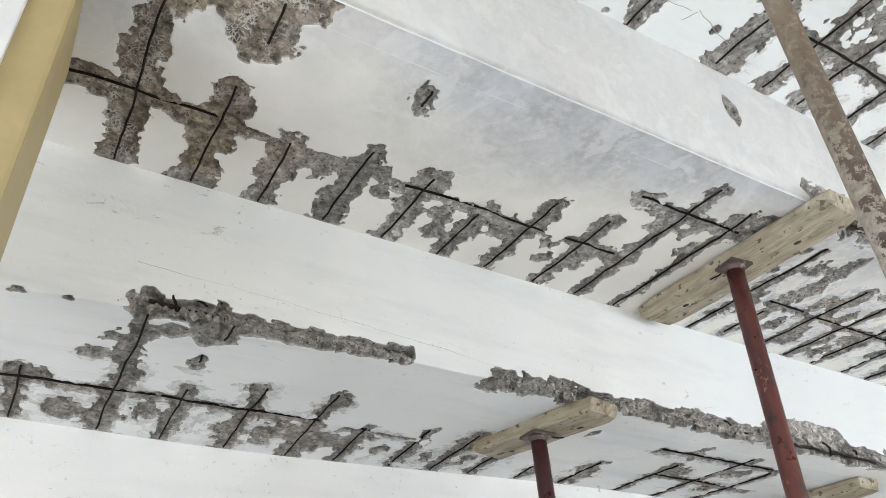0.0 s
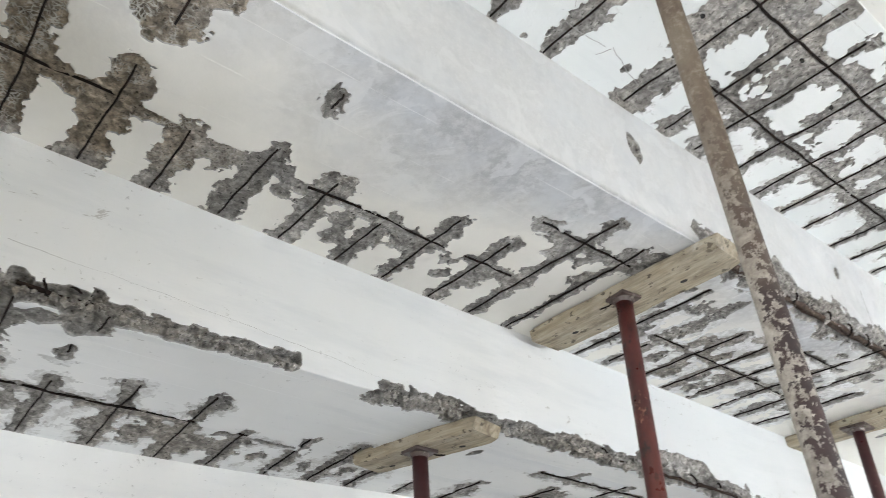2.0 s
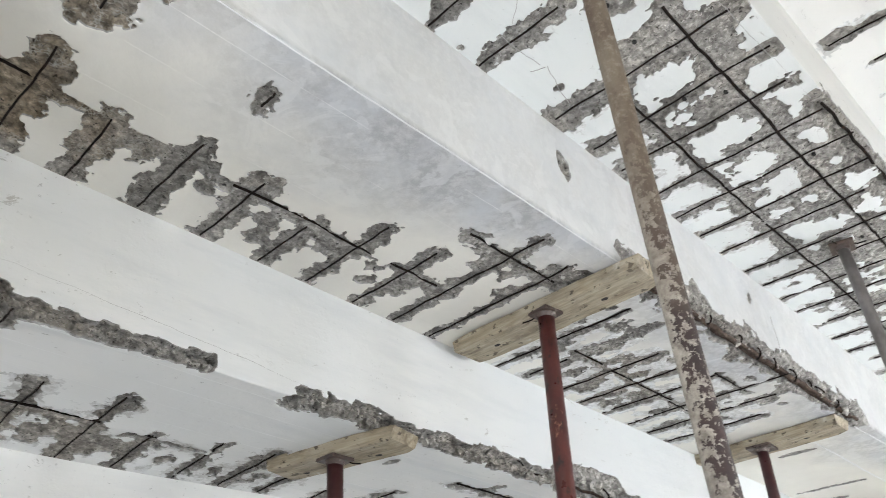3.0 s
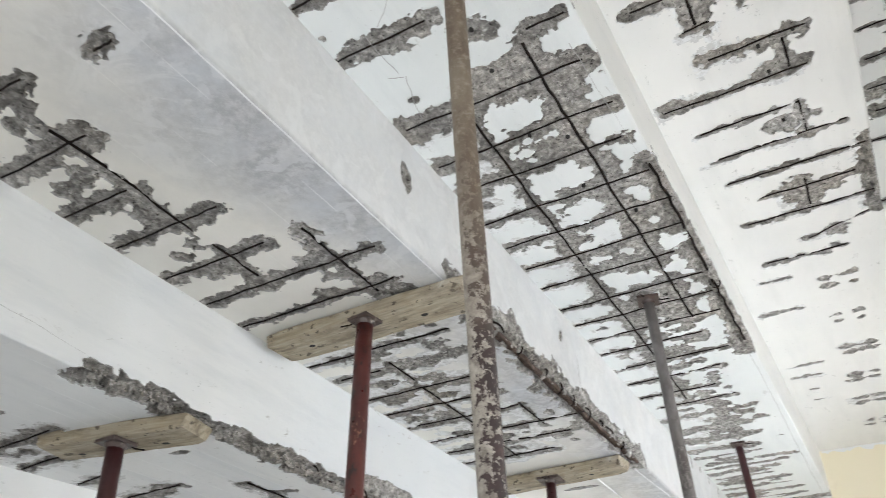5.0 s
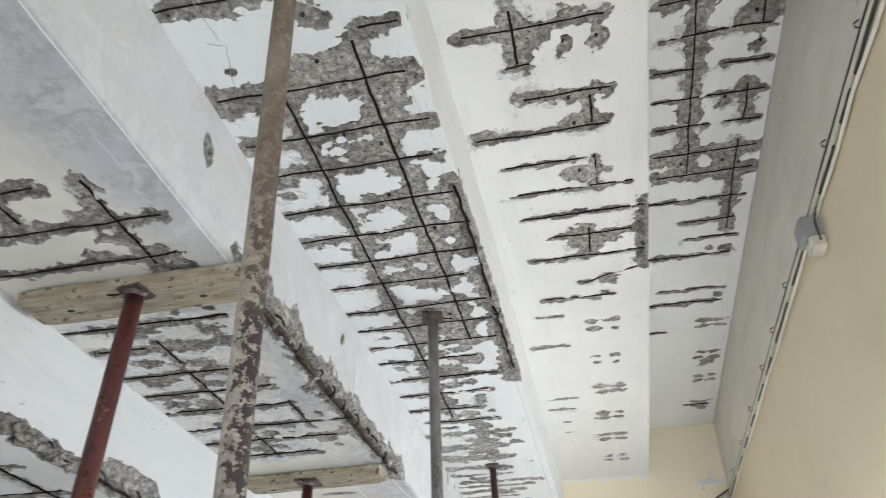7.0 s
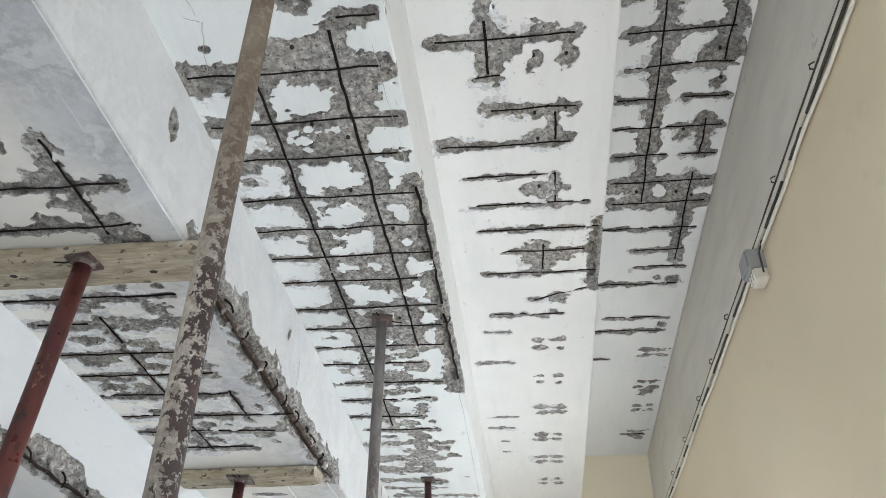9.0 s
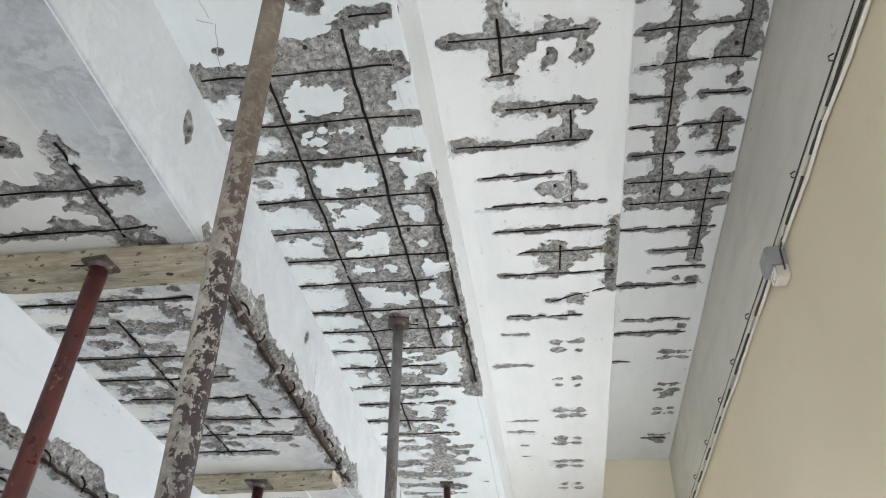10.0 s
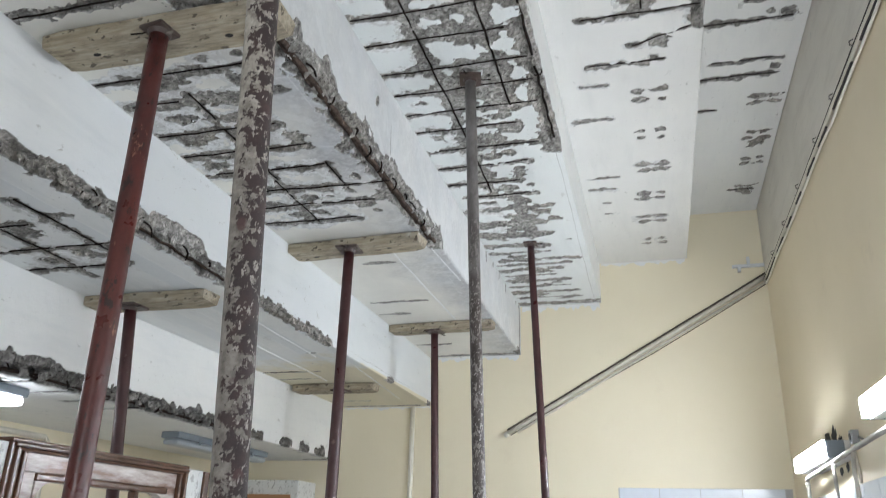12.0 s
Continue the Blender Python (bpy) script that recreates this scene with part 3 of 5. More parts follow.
    def build(self, skin, label, stone=None, riser=None):
        U, Y, lip = self.U, self.Y, 0.005
        s = np.maximum(self.s, -self.keep)
        s = np.where((Y < self.y[0] + 0.2) | (np.abs(Y - YN) < 0.02), 9.0, s)
        full = np.pad((s < 0).astype(float), 4, mode="edge").cumsum(0).cumsum(1)
        full = np.pad(full, ((1, 0), (1, 0)))
        nu, ny = s.shape
        share = (full[9:, 9:] - full[:nu, 9:] - full[9:, :ny] + full[:nu, :ny]) / 81
        s = np.where((s > 0) & (share > 0.72), -0.004, s)
        s = np.where((s < 0) & (share < 0.09), 0.002, s)
        s = np.where(np.abs(s) < 2e-4, 2e-4, s)
        rock = worley(U + 0.012 * fbm(U, Y, 0.03, self.seed + 61, 2), Y, 0.042, self.seed + 51)
        grit = worley(Y, U, 0.019, self.seed + 57)
        rough = 0.005 + 0.009 * grit + 0.010 * (fbm(U, Y, 0.06, self.seed + 3, 3) + 0.2) + 0.008 * fbm(U, Y, 0.02, self.seed + 5, 2)
        into = rough + self.deep * (0.05 + 2.6 * rock + 1.0 * fbm(U, Y, 0.08, self.seed + 9, 3)) + np.where(self.deep > 0.004, 0.016, 0) * (grit - 0.3)
        into = np.maximum(np.minimum(into, lip - s * np.where(self.deep > 0.004, 3.0, 1.3)), lip)
        end = np.clip((self.w - U) / 0.012, 0, 1) * (np.clip((U + self.h) / 0.03, 0, 1) if self.h else np.clip(U / 0.01, 0, 1))
        wave = 0.0035 * fbm(U, Y, 0.5, self.seed + 11, 2) * end
        press = np.where(s < 0, into, 0) * end + wave
        nu, ny = U.shape
        ids = np.arange(nu * ny).reshape(nu, ny)
        # points where the outline crosses the grid's lines, once on the plaster's face and once lip deeper
        places, count, cross = [self.place(U, Y, press).reshape(-1, 3)], nu * ny, {}
        for key, (p, q) in (("u", (np.s_[:-1, :], np.s_[1:, :])), ("y", (np.s_[:, :-1], np.s_[:, 1:]))):
            a, b = s[p], s[q]
            hit = (a < 0) != (b < 0)
            k = (a / np.where(hit, a - b, 1))[hit]
            cu, cy = U[p][hit] * (1 - k) + U[q][hit] * k, Y[p][hit] * (1 - k) + Y[q][hit] * k
            fade = end[p][hit] * (1 - k) + end[q][hit] * k
            table = np.full(a.shape, -1)
            table[hit] = np.arange(hit.sum())
            top = count + table
            places.append(self.place(cu, cy, np.zeros_like(cu)))
            count += len(cu)
            low = count + table
            places.append(self.place(cu, cy, lip * fade))
            count += len(cu)
            cross[key] = (top, low)
        corner = [ids[:-1, :-1], ids[:-1, 1:], ids[1:, 1:], ids[1:, :-1]]
        edges = [tuple(t[:-1, :] for t in cross["y"]), tuple(t[:, 1:] for t in cross["u"]),
                 tuple(t[1:, :] for t in cross["y"]), tuple(t[:, :-1] for t in cross["u"])]
        neg = [s[:-1, :-1] < 0, s[:-1, 1:] < 0, s[1:, 1:] < 0, s[1:, :-1] < 0]
        case = sum(n.astype(int) << k for k, n in enumerate(neg))
        skinned = np.zeros(case.shape, int)
        skinned[U[:-1, :-1] < -0.001] = 4
        if self.scrape:
            thin = s + 0.10 * fbm(U, Y, 0.13, self.seed + 41, 4, 0.6) - self.scrape
            ya, yb, ua = self.rubbed
            cu, cy = U[:-1, :-1], Y[:-1, :-1]
            skinned[(thin[:-1, :-1] < 0) & (cu > max(ua, 0.01)) & (cy > ya) & (cy < yb)] = 2
        loops, sizes, kinds = [], [], []

        def add(columns, kind):
            got = np.stack(columns, -1)
            loops.append(got.ravel())
            sizes.append(np.full(len(got), got.shape[1]))
            kinds.append(kind if isinstance(kind, np.ndarray) else np.full(len(got), kind))

        for c in range(16):
            m = case == c
            if not m.any():
                continue
            bits = [bool(c >> k & 1) for k in range(4)]
            for want, level, kind in ((False, 0, skinned[m]), (True, 1, 1)):
                if want not in bits:
                    continue
                walkround = []
                for k in range(4):
                    if bits[k] == want:
                        walkround.append(("c", k))
                    if bits[k] != bits[(k + 1) % 4]:
                        walkround.append(("e", k))
                rings = [walkround]
                if want and c in (5, 10):
                    rings = [[("e", (k - 1) % 4), ("c", k), ("e", k)] for k in range(4) if bits[k]]
                for ring in rings:
                    add([corner[k][m] if t == "c" else edges[k][level][m] for t, k in ring], kind)
                    if want:
                        for (t0, k0), (t1, k1) in zip(ring, ring[1:] + ring[:1]):
                            if t0 == "e" and t1 == "e":
                                add([edges[k0][0][m], edges[k1][0][m], edges[k1][1][m], edges[k0][1][m]], 3)
        co, loops, sizes, kinds = np.concatenate(places), np.concatenate(loops), np.concatenate(sizes), np.concatenate(kinds)
        mesh = bpy.data.meshes.new("ceiling")
        mesh.vertices.add(len(co))
        mesh.vertices.foreach_set("co", co.reshape(-1).astype(np.float32))
        mesh.loops.add(len(loops))
        mesh.loops.foreach_set("vertex_index", loops.astype(np.int32))
        mesh.polygons.add(len(sizes))
        mesh.polygons.foreach_set("loop_start", np.r_[0, np.cumsum(sizes)[:-1]].astype(np.int32))
        for material in (skin, stone or M_CONCRETE, M_SCRAPED, M_EDGE, riser or skin):
            mesh.materials.append(material)
        mesh.polygons.foreach_set("material_index", kinds.astype(np.int32))
        mesh.update(calc_edges=True)
        mesh.validate()
        self.ob = tagged(new(f"ceiling_{self.n + 1}", mesh), label, "ceiling", kind="structure")
        rng = random.Random(self.seed)
        for ua, ya, ub, yb, r in self.wires:
            count = max(5, int(math.hypot(ub - ua, yb - ya) / 0.035))
            pts, sway, dip = [], 0.0, 0.0
            across = abs(ua - ub) > 0.01
            for i in range(count + 1):
                k = i / count
                sway, dip = sway * 0.85 + rng.uniform(-1, 1) * 0.0028, dip * 0.8 + rng.uniform(-1, 1) * 0.0018
                u, y = ua + (ub - ua) * k + (0 if across else sway), ya + (yb - ya) * k + (sway if across else 0)
                w = self.place(np.array(u), np.array(y), np.array((0.0035 if across else 0.0075) + dip))
                pts.append(Vector(w))
            part("rebar", sweep(bmesh.new(), pts, r, 8, rng, 0.22), M_BAR, self.ob, "thin dark corroded steel bar")
        return self.ob

    def crack(self, ua, ya, ub, yb, thick=0.0011, wild=0.006, shade=None):
        """A hairline crack or a plaster ridge from (ua, ya) to (ub, yb) on the unrolled step."""
        rng = random.Random(self.seed + int(ya * 100))
        n = max(6, int(math.hypot(ub - ua, yb - ya) / 0.035))
        pts, off = [], 0.0
        for i in range(n + 1):
            k = i / n
            off = off * 0.8 + rng.uniform(-1, 1) * wild * 0.5
            pts.append(Vector(self.place(np.array(ua + (ub - ua) * k + off), np.array(ya + (yb - ya) * k), np.array(0.0))))
        part("crack" if shade is None else "ridge", sweep(bmesh.new(), pts, thick, 5), shade or M_CRACK, self.ob)

    def hole(self, x, y):
        """A drilled hole with a dark sleeve in a broken patch."""
        bm = bmesh.new()
        bmesh.ops.create_cone(bm, cap_ends=True, segments=10, radius1=0.007, radius2=0.007, depth=0.03, matrix=Matrix.Translation((x, y, self.z + 0.019)))
        part("drill_hole", bm, M_DARKHOLE, self.ob)

    def nose_bars(self, ya, yb, count=1, pitch=0.19, hooks=True, steel=None):
        """The thick brown bars behind a broken nose, and the ends of the links bent round them."""
        rng = random.Random(self.seed + 99)
        for c in range(count):
            pts = []
            steps = max(4, int((yb - ya) / 0.06))
            for i in range(steps + 1):
                y = ya + (yb - ya) * i / steps
                pts.append((self.xr - 0.022 - 0.020 * c + rng.uniform(-1, 1) * 0.005, y, self.z + 0.016 + 0.012 * c + rng.uniform(-1, 1) * 0.005))
            part("main_bar", sweep(bmesh.new(), pts, 0.0095 if steel is None else 0.006, 8, rng, 0.2), steel or M_RUSTBAR, self.ob, "thick brown rusted bar along the broken nose")
        y = ya + 0.05
        while hooks and y < yb - 0.03:
            pts, start, turn, slip = [], rng.uniform(-110, -20), rng.uniform(60, 170), rng.uniform(-0.004, 0.007)
            for i in range(9):
                a = math.radians(start + turn * i / 8)
                pts.append((self.xr - 0.022 + 0.021 * math.cos(a), y + slip * i + rng.uniform(-1, 1) * 0.002, self.z + 0.026 - 0.023 * math.sin(a)))
            part("link", sweep(bmesh.new(), pts, rng.uniform(0.0032, 0.0046), 6, rng, 0.1), M_BAR, self.ob, "bent steel link end")
            y += pitch * rng.uniform(0.6, 1.9)

    def rubble(self, ya, yb, step, low, high, up=0.01, under=0.014, stone=None):
        """Lumps of broken concrete still clinging along a nose, with gaps between them."""
        rng = random.Random(self.seed + int(ya * 50))
        bm = bmesh.new()
        y = ya
        while y < yb:
            r = rng.uniform(low, high)
            if rng.random() < 0.8:
                at = Vector(self.place(np.array(0.0), np.array(y), np.array(0.0))) + Vector((-under * rng.uniform(0.4, 1.3), 0, up * rng.uniform(0.3, 1.5)))
                m = Matrix.Translation(at) @ Euler([rng.uniform(0, 6.28) for k in range(3)]).to_matrix().to_4x4() @ Matrix.Diagonal((rng.uniform(0.7, 1.1), rng.uniform(0.8, 1.4), rng.uniform(0.6, 1.0), 1))
                got = bmesh.ops.create_cube(bm, size=r * 1.5, matrix=m)["verts"]
                for v in got:
                    v.co = at + (v.co - at) * rng.uniform(0.55, 1.25)
            y += step * rng.uniform(0.5, 1.5)
        tagged(part("rubble", bm, stone or M_CONCRETE, self.ob, "broken lumps of concrete along the nose"), kind="stuff")


# highest soffit, by the east wall
a = Step(0, 0.009, 1.55)
for y, xa, xb, r in ((1.68, 0.45, 0.96, 0.03), (1.87, 0.45, 0.96, 0.03), (2.06, 0.48, 0.92, 0.03), (2.245, 0.50, 0.96, 0.02), (2.425, 0.46, 0.63, 0.01), (2.425, 0.76, 0.95, 0.012),
                     (2.605, 0.46, 0.95, 0.012), (2.79, 0.47, 0.72, 0.012), (2.79, 0.79, 0.95, 0.012), (2.98, 0.46, 0.95, 0.04), (3.145, 0.48, 0.95, 0.045), (3.36, 0.44, 0.94, 0.008),
                     (3.555, 0.63, 0.90, 0.008), (3.72, 0.65, 0.94, 0.010), (3.89, 0.44, 0.90, 0.012)):
    a.bar(y, xa, xb, max(r, 0.02) if y > 3.3 else max(r, 0.016))
for y, xa, xb, r in ((4.27, 0.50, 0.90, 0.022), (4.43, 0.44, 0.90, 0.012), (4.80, 0.45, 0.55, 0.008), (6.08, 0.73, 0.90, 0.010)):
    a.bar(y, xa, xb, max(r, 0.02) if y > 3.3 else max(r, 0.016))
a.run(0.63, 1.6, 3.14, 0.045)
a.run(0.90, 1.6, 2.23, 0.05)
a.run(0.865, 2.93, 3.66, 0.035)
a.run(0.875, 2.57, 2.79, 0.03)
for x, y, r in ((0.78, 2.64, 0.04), (0.88, 2.62, 0.045), (0.87, 3.86, 0.04), (0.78, 3.83, 0.02), (0.88, 2.35, 0.04), (0.84, 2.18, 0.05),
                (0.80, 3.06, 0.05), (0.6, 3.06, 0.05), (0.86, 3.4, 0.03), (0.87, 4.36, 0.03), (0.85, 5.29, 0.06), (0.86, 6.13, 0.04)):
    a.patch(x, y, r)
for y in (4.72, 5.19, 5.585, 6.05):
    for x in (0.80, 0.90):
        for d in (-0.04, 0.04):
            a.patch(x, y + d, 0.024, 1.6)
a.scrape, a.rubbed = 0.003, (1.5, 4.6, 0.0)
a.build(M_PAINT, "white limewashed ceiling step with spalled patches and bare bars")

# second soffit
b = Step(1, 0.009, 1.2)
for y, xa, xb, r in ((1.35, -0.05, 0.25, 0.03), (1.73, -0.27, 0.23, 0.026), (1.905, -0.14, -0.04, 0.012), (2.07, -0.09, 0.24, 0.026),
                     (2.26, -0.31, 0.22, 0.011), (2.45, -0.22, 0.16, 0.012), (2.64, -0.26, 0.31, 0.010), (2.82, -0.20, 0.36, 0.010),
                     (2.99, -0.10, 0.30, 0.011), (3.17, -0.18, 0.36, 0.012), (3.555, -0.17, 0.20, 0.013), (3.725, -0.23, -0.10, 0.010),
                     (4.085, -0.30, -0.09, 0.010), (4.85, -0.30, -0.09, 0.010), (5.02, -0.29, -0.12, 0.006)):
    b.bar(y, xa, xb, max(r, 0.017) if y > 3.6 else r + 0.006, y < 3.6)
b.bar(3.42, 0.05, 0.32, 0.008, True, -0.10)
b.run(-0.085, 1.66, 1.89, 0.05, 0.005)
b.run(0.16, 2.10, 2.25, 0.03, 0.004)
b.run(0.16, 2.45, 2.64, 0.03, 0.004)
b.run(0.10, 2.95, 3.15, 0.04, 0.004)
for x, y, r, k in ((-0.06, 1.76, 0.075, 1.2), (0.08, 1.83, 0.034, 1), (0.20, 1.83, 0.036, 1), (-0.08, 1.58, 0.045, 0.8), (0.1, 1.70, 0.03, 2), (0.19, 2.06, 0.042, 1),
                   (0.08, 2.08, 0.045, 1.2), (0.09, 2.23, 0.04, 1.2), (0.2, 2.24, 0.03, 1), (-0.27, 2.23, 0.026, 2.2), (0.09, 2.54, 0.05, 1.2), (0.21, 2.54, 0.017, 1),
                   (0.05, 3.05, 0.04, 1.2), (0.17, 3.04, 0.035, 1.2), (0.05, 2.97, 0.03, 1.5)):
    b.patch(x, y, r, k)
for x, y, r, k in ((0.06, 3.41, 0.022, 1.6), (0.17, 3.40, 0.034, 1.4), (0.08, 3.56, 0.03, 1.6), (0.15, 3.53, 0.02, 1), (-0.20, 5.25, 0.012, 2.5), (-0.19, 5.45, 0.012, 2.5)):
    b.patch(x, y, r, k)
rng = random.Random(5)
for y in (3.87, 4.30, 4.74, 5.18, 5.59, 6.05):
    for x in (0.055, 0.17):
        for d in (-0.04, 0.045):
            b.patch(x + 0.008 + rng.uniform(-0.01, 0.01), y + d, rng.uniform(0.019, 0.026), rng.uniform(1.2, 1.7))
b.nose(2.80, 3.30, 0.055, 0.02, 0.03)
b.scrape, b.rubbed = 0.003, (1.2, 6.4, 0.05)
b.build(M_CREAMWASH, "white limewashed ceiling step with short spalled slots", None, M_PAINT)

# third soffit, the one most broken open
c = Step(2, 0.006, 0.75)
for y, xb, r in ((1.53, -0.40, 0.055), (1.74, -0.38, 0.030), (1.915, -0.41, 0.035), (2.13, -0.38, 0.026), (2.315, -0.35, 0.026), (2.50, -0.37, 0.024),
                 (2.68, -0.45, 0.024), (2.89, -0.39, 0.026), (3.065, -0.39, 0.026), (3.25, -0.40, 0.024), (3.42, -0.53, 0.022), (3.63, -0.45, 0.020),
                 (3.83, -0.54, 0.022), (4.045, -0.62, 0.024), (4.23, -0.55, 0.026), (4.42, -0.52, 0.028), (4.66, -0.60, 0.045), (4.86, -0.60, 0.04),
                 (5.06, -0.60, 0.03), (5.35, -0.44, 0.024)):
    start = -1.03 if y < 2 else -1.048 if y < 4.2 else -1.048 + 0.022 * (int(y * 100) % 4)
    c.bar(y, start, xb, r + 0.007 if y > 3.5 else r, y < 4.3)
for y, xb, r in ((5.56, -0.58, 0.028), (5.83, -0.58, 0.028), (6.12, -0.52, 0.028), (6.44, -0.39, 0.035), (5.2, -0.62, 0.012), (5.45, -0.5, 0.012),
                 (5.7, -0.62, 0.014), (5.97, -0.56, 0.012), (6.27, -0.48, 0.016)):
    start = -1.03 if y < 2 else -1.048 if y < 4.2 else -1.048 + 0.022 * (int(y * 100) % 4)
    c.bar(y, start, xb, r + 0.007 if y > 3.5 else r, y < 4.3)
c.bar(0.95, -1.048, -0.82, 0.03)
c.bar(1.17, -1.048, -0.74, 0.035)
c.bar(1.345, -0.50, -0.38, 0.030)
c.run(-0.535, 1.39, 3.26, 0.06, 0.0050)
c.run(-0.815, 1.56, 4.18, 0.038, 0.0044)
c.run(-0.68, 4.3, 4.9, 0.04, 0.004, False)
for x, y, r, k in ((-0.64, 1.27, 0.055, 1.3), (-0.66, 1.45, 0.075, 1.6), (-0.67, 1.58, 0.06, 2.0), (-0.5, 1.62, 0.05, 1), (-0.67, 1.84, 0.06, 1.6), (-0.67, 2.10, 0.05, 1.6),
                   (-0.67, 2.32, 0.045, 1.8), (-0.67, 2.52, 0.045, 1.8), (-0.67, 2.62, 0.04, 1.6), (-0.67, 2.90, 0.06, 1.8), (-0.67, 3.10, 0.07, 1.6), (-0.44, 2.14, 0.05, 1.4),
                   (-0.43, 2.36, 0.05, 1.4), (-0.45, 2.48, 0.03, 1.6), (-0.44, 2.92, 0.03, 1.4)):
    c.patch(x, y, r, k)
for x, y, r, k in ((-0.66, 3.55, 0.03, 1.6), (-0.58, 3.48, 0.035, 1.3), (-0.6, 3.90, 0.02, 1.4), (-0.64, 4.02, 0.025, 1.4), (-0.58, 4.12, 0.02, 1.2), (-0.6, 4.5, 0.02, 1.6),
                   (-0.5, 4.62, 0.025, 1.8), (-0.75, 4.76, 0.05, 2.2), (-0.9, 4.85, 0.03, 2.0), (-0.45, 5.0, 0.012, 2), (-0.82, 0.72, 0.09, 1.4), (-0.98, 2.02, 0.02, 1.6),
                   (-0.95, 3.15, 0.025, 1.6), (-0.95, 3.5, 0.03, 1.6), (-0.72, 5.2, 0.03, 2)):
    c.patch(x, y, r, k)
for x, y, r, k in ((-0.62, 3.72, 0.03, 1.5), (-0.6, 3.96, 0.03, 1.6), (-0.66, 4.32, 0.035, 1.8), (-0.55, 4.5, 0.03, 1.6), (-0.8, 5.45, 0.03, 2), (-0.75, 5.95, 0.03, 2),
                   (-0.93, 1.42, 0.016, 1.2), (-1.03, 1.07, 0.014, 1.4)):
    c.patch(x, y, r, k)
for x, y, r, k in ((-0.6, 3.02, 0.06, 1.3), (-0.6, 3.18, 0.06, 1.3), (-0.72, 2.98, 0.05, 1.4), (-0.74, 3.2, 0.045, 1.5), (-0.6, 2.74, 0.05, 1.2), (-0.74, 2.4, 0.04, 1.4),
                   (-0.72, 2.2, 0.04, 1.4), (-0.72, 3.36, 0.035, 1.8), (-0.6, 3.34, 0.035, 1.8), (-0.74, 3.54, 0.035, 1.8), (-0.72, 3.74, 0.035, 1.8), (-0.8, 3.95, 0.035, 1.6),
                   (-0.7, 4.14, 0.035, 1.6), (-0.85, 4.32, 0.03, 1.8), (-0.76, 4.54, 0.035, 1.8)):
    c.patch(x, y, r, k)
for x, y, r, k in ((-0.66, 5.1, 0.035, 1.8), (-0.85, 5.28, 0.03, 2.0), (-0.7, 5.62, 0.035, 1.8), (-0.86, 5.75, 0.03, 2.0), (-0.68, 5.9, 0.03, 1.8), (-0.8, 6.2, 0.035, 2.0),
                   (-0.62, 6.3, 0.03, 1.8)):
    c.patch(x, y, r, k)
for x, y, r, k in ((-0.68, 1.635, 0.045, 1.7), (-0.655, 2.02, 0.045, 1.7), (-0.69, 2.215, 0.030, 1.6), (-0.66, 2.41, 0.038, 1.6),
                   (-0.66, 2.79, 0.042, 1.6), (-0.44, 2.225, 0.034, 1.1), (-0.43, 2.60, 0.036, 1.3), (-0.71, 1.83, 0.025, 1.2),
                   (-0.46, 2.78, 0.026, 1.4), (-0.45, 3.0, 0.022, 1.6)):
    c.island(x, y, r, k)
c.nose(2.09, 3.70, 0.075, 0.055, 0.035)
c.nose(6.40, 6.48, 0.02, 0.02, 0.02)
rng = random.Random(79)
for k in range(16):
    c.patch(rng.uniform(-1.03, -0.45), rng.uniform(1.6, 5.2), rng.uniform(0.006, 0.012), rng.uniform(1.6, 3.0))
c.scrape, c.rubbed = 0.012, (1.6, 9.0, 0.45)
c.build(M_COOL, "limewashed ceiling step broken open to a grid of bars", None, M_PAINT)
c.nose_bars(2.12, 2.9, 1, 0.17, False, M_BAR)
c.nose_bars(3.0, 3.62, 1, 0.3, True, M_BAR)

# fourth soffit, with the grey skim showing through
d = Step(3, 0.0058, -0.45)
for y, xb, r in ((-0.07, -1.12, 0.045), (0.14, -1.42, 0.055), (0.34, -1.56, 0.048), (0.55, -1.48, 0.042), (0.755, -1.51, 0.045),
                 (0.965, -1.60, 0.030), (1.15, -1.43, 0.035), (1.355, -1.43, 0.032), (1.545, -1.14, 0.030), (1.73, -1.19, 0.026),
                 (2.12, -1.20, 0.013), (2.51, -1.33, 0.022), (2.69, -1.28, 0.018), (2.87, -1.28, 0.022), (3.08, -1.05, 0.014),
                 (3.25, -1.19, 0.018), (3.44, -1.35, 0.024)):
    d.bar(y, -1.858, xb, r + 0.009 if y > 2 else r)
d.bar(2.285, -1.82, -1.22, 0.028, False)
d.bar(2.285, -1.82, -1.62, 0)
for y, xa, xb, r in ((0.17, -1.25, -1.12, 0.05), (0.58, -1.26, -1.20, 0.03), (4.10, -1.55, -1.36, 0.012), (4.85, -1.79, -1.40, 0.010),
                     (5.13, -1.83, -1.62, 0.010), (6.05, -1.83, -1.57, 0.012), (6.46, -1.80, -1.08, 0.02)):
    d.bar(y, xa, xb, r + 0.006 if y > 4 else r, y < 4)
d.run(-1.56, -0.26, 0.15, 0.05)
d.run(-1.565, 0.15, 0.74, 0.012, 0.006, False)
d.run(-1.58, 0.70, 1.50, 0.022)
d.run(-1.285, 1.36, 1.78, 0.034)
d.run(-1.555, 2.25, 2.44, 0.02)
d.run(-1.56, 2.52, 2.98, 0.022)
d.run(-1.57, 2.98, 3.47, 0.02)
d.run(-1.27, 2.86, 3.14, 0.02)
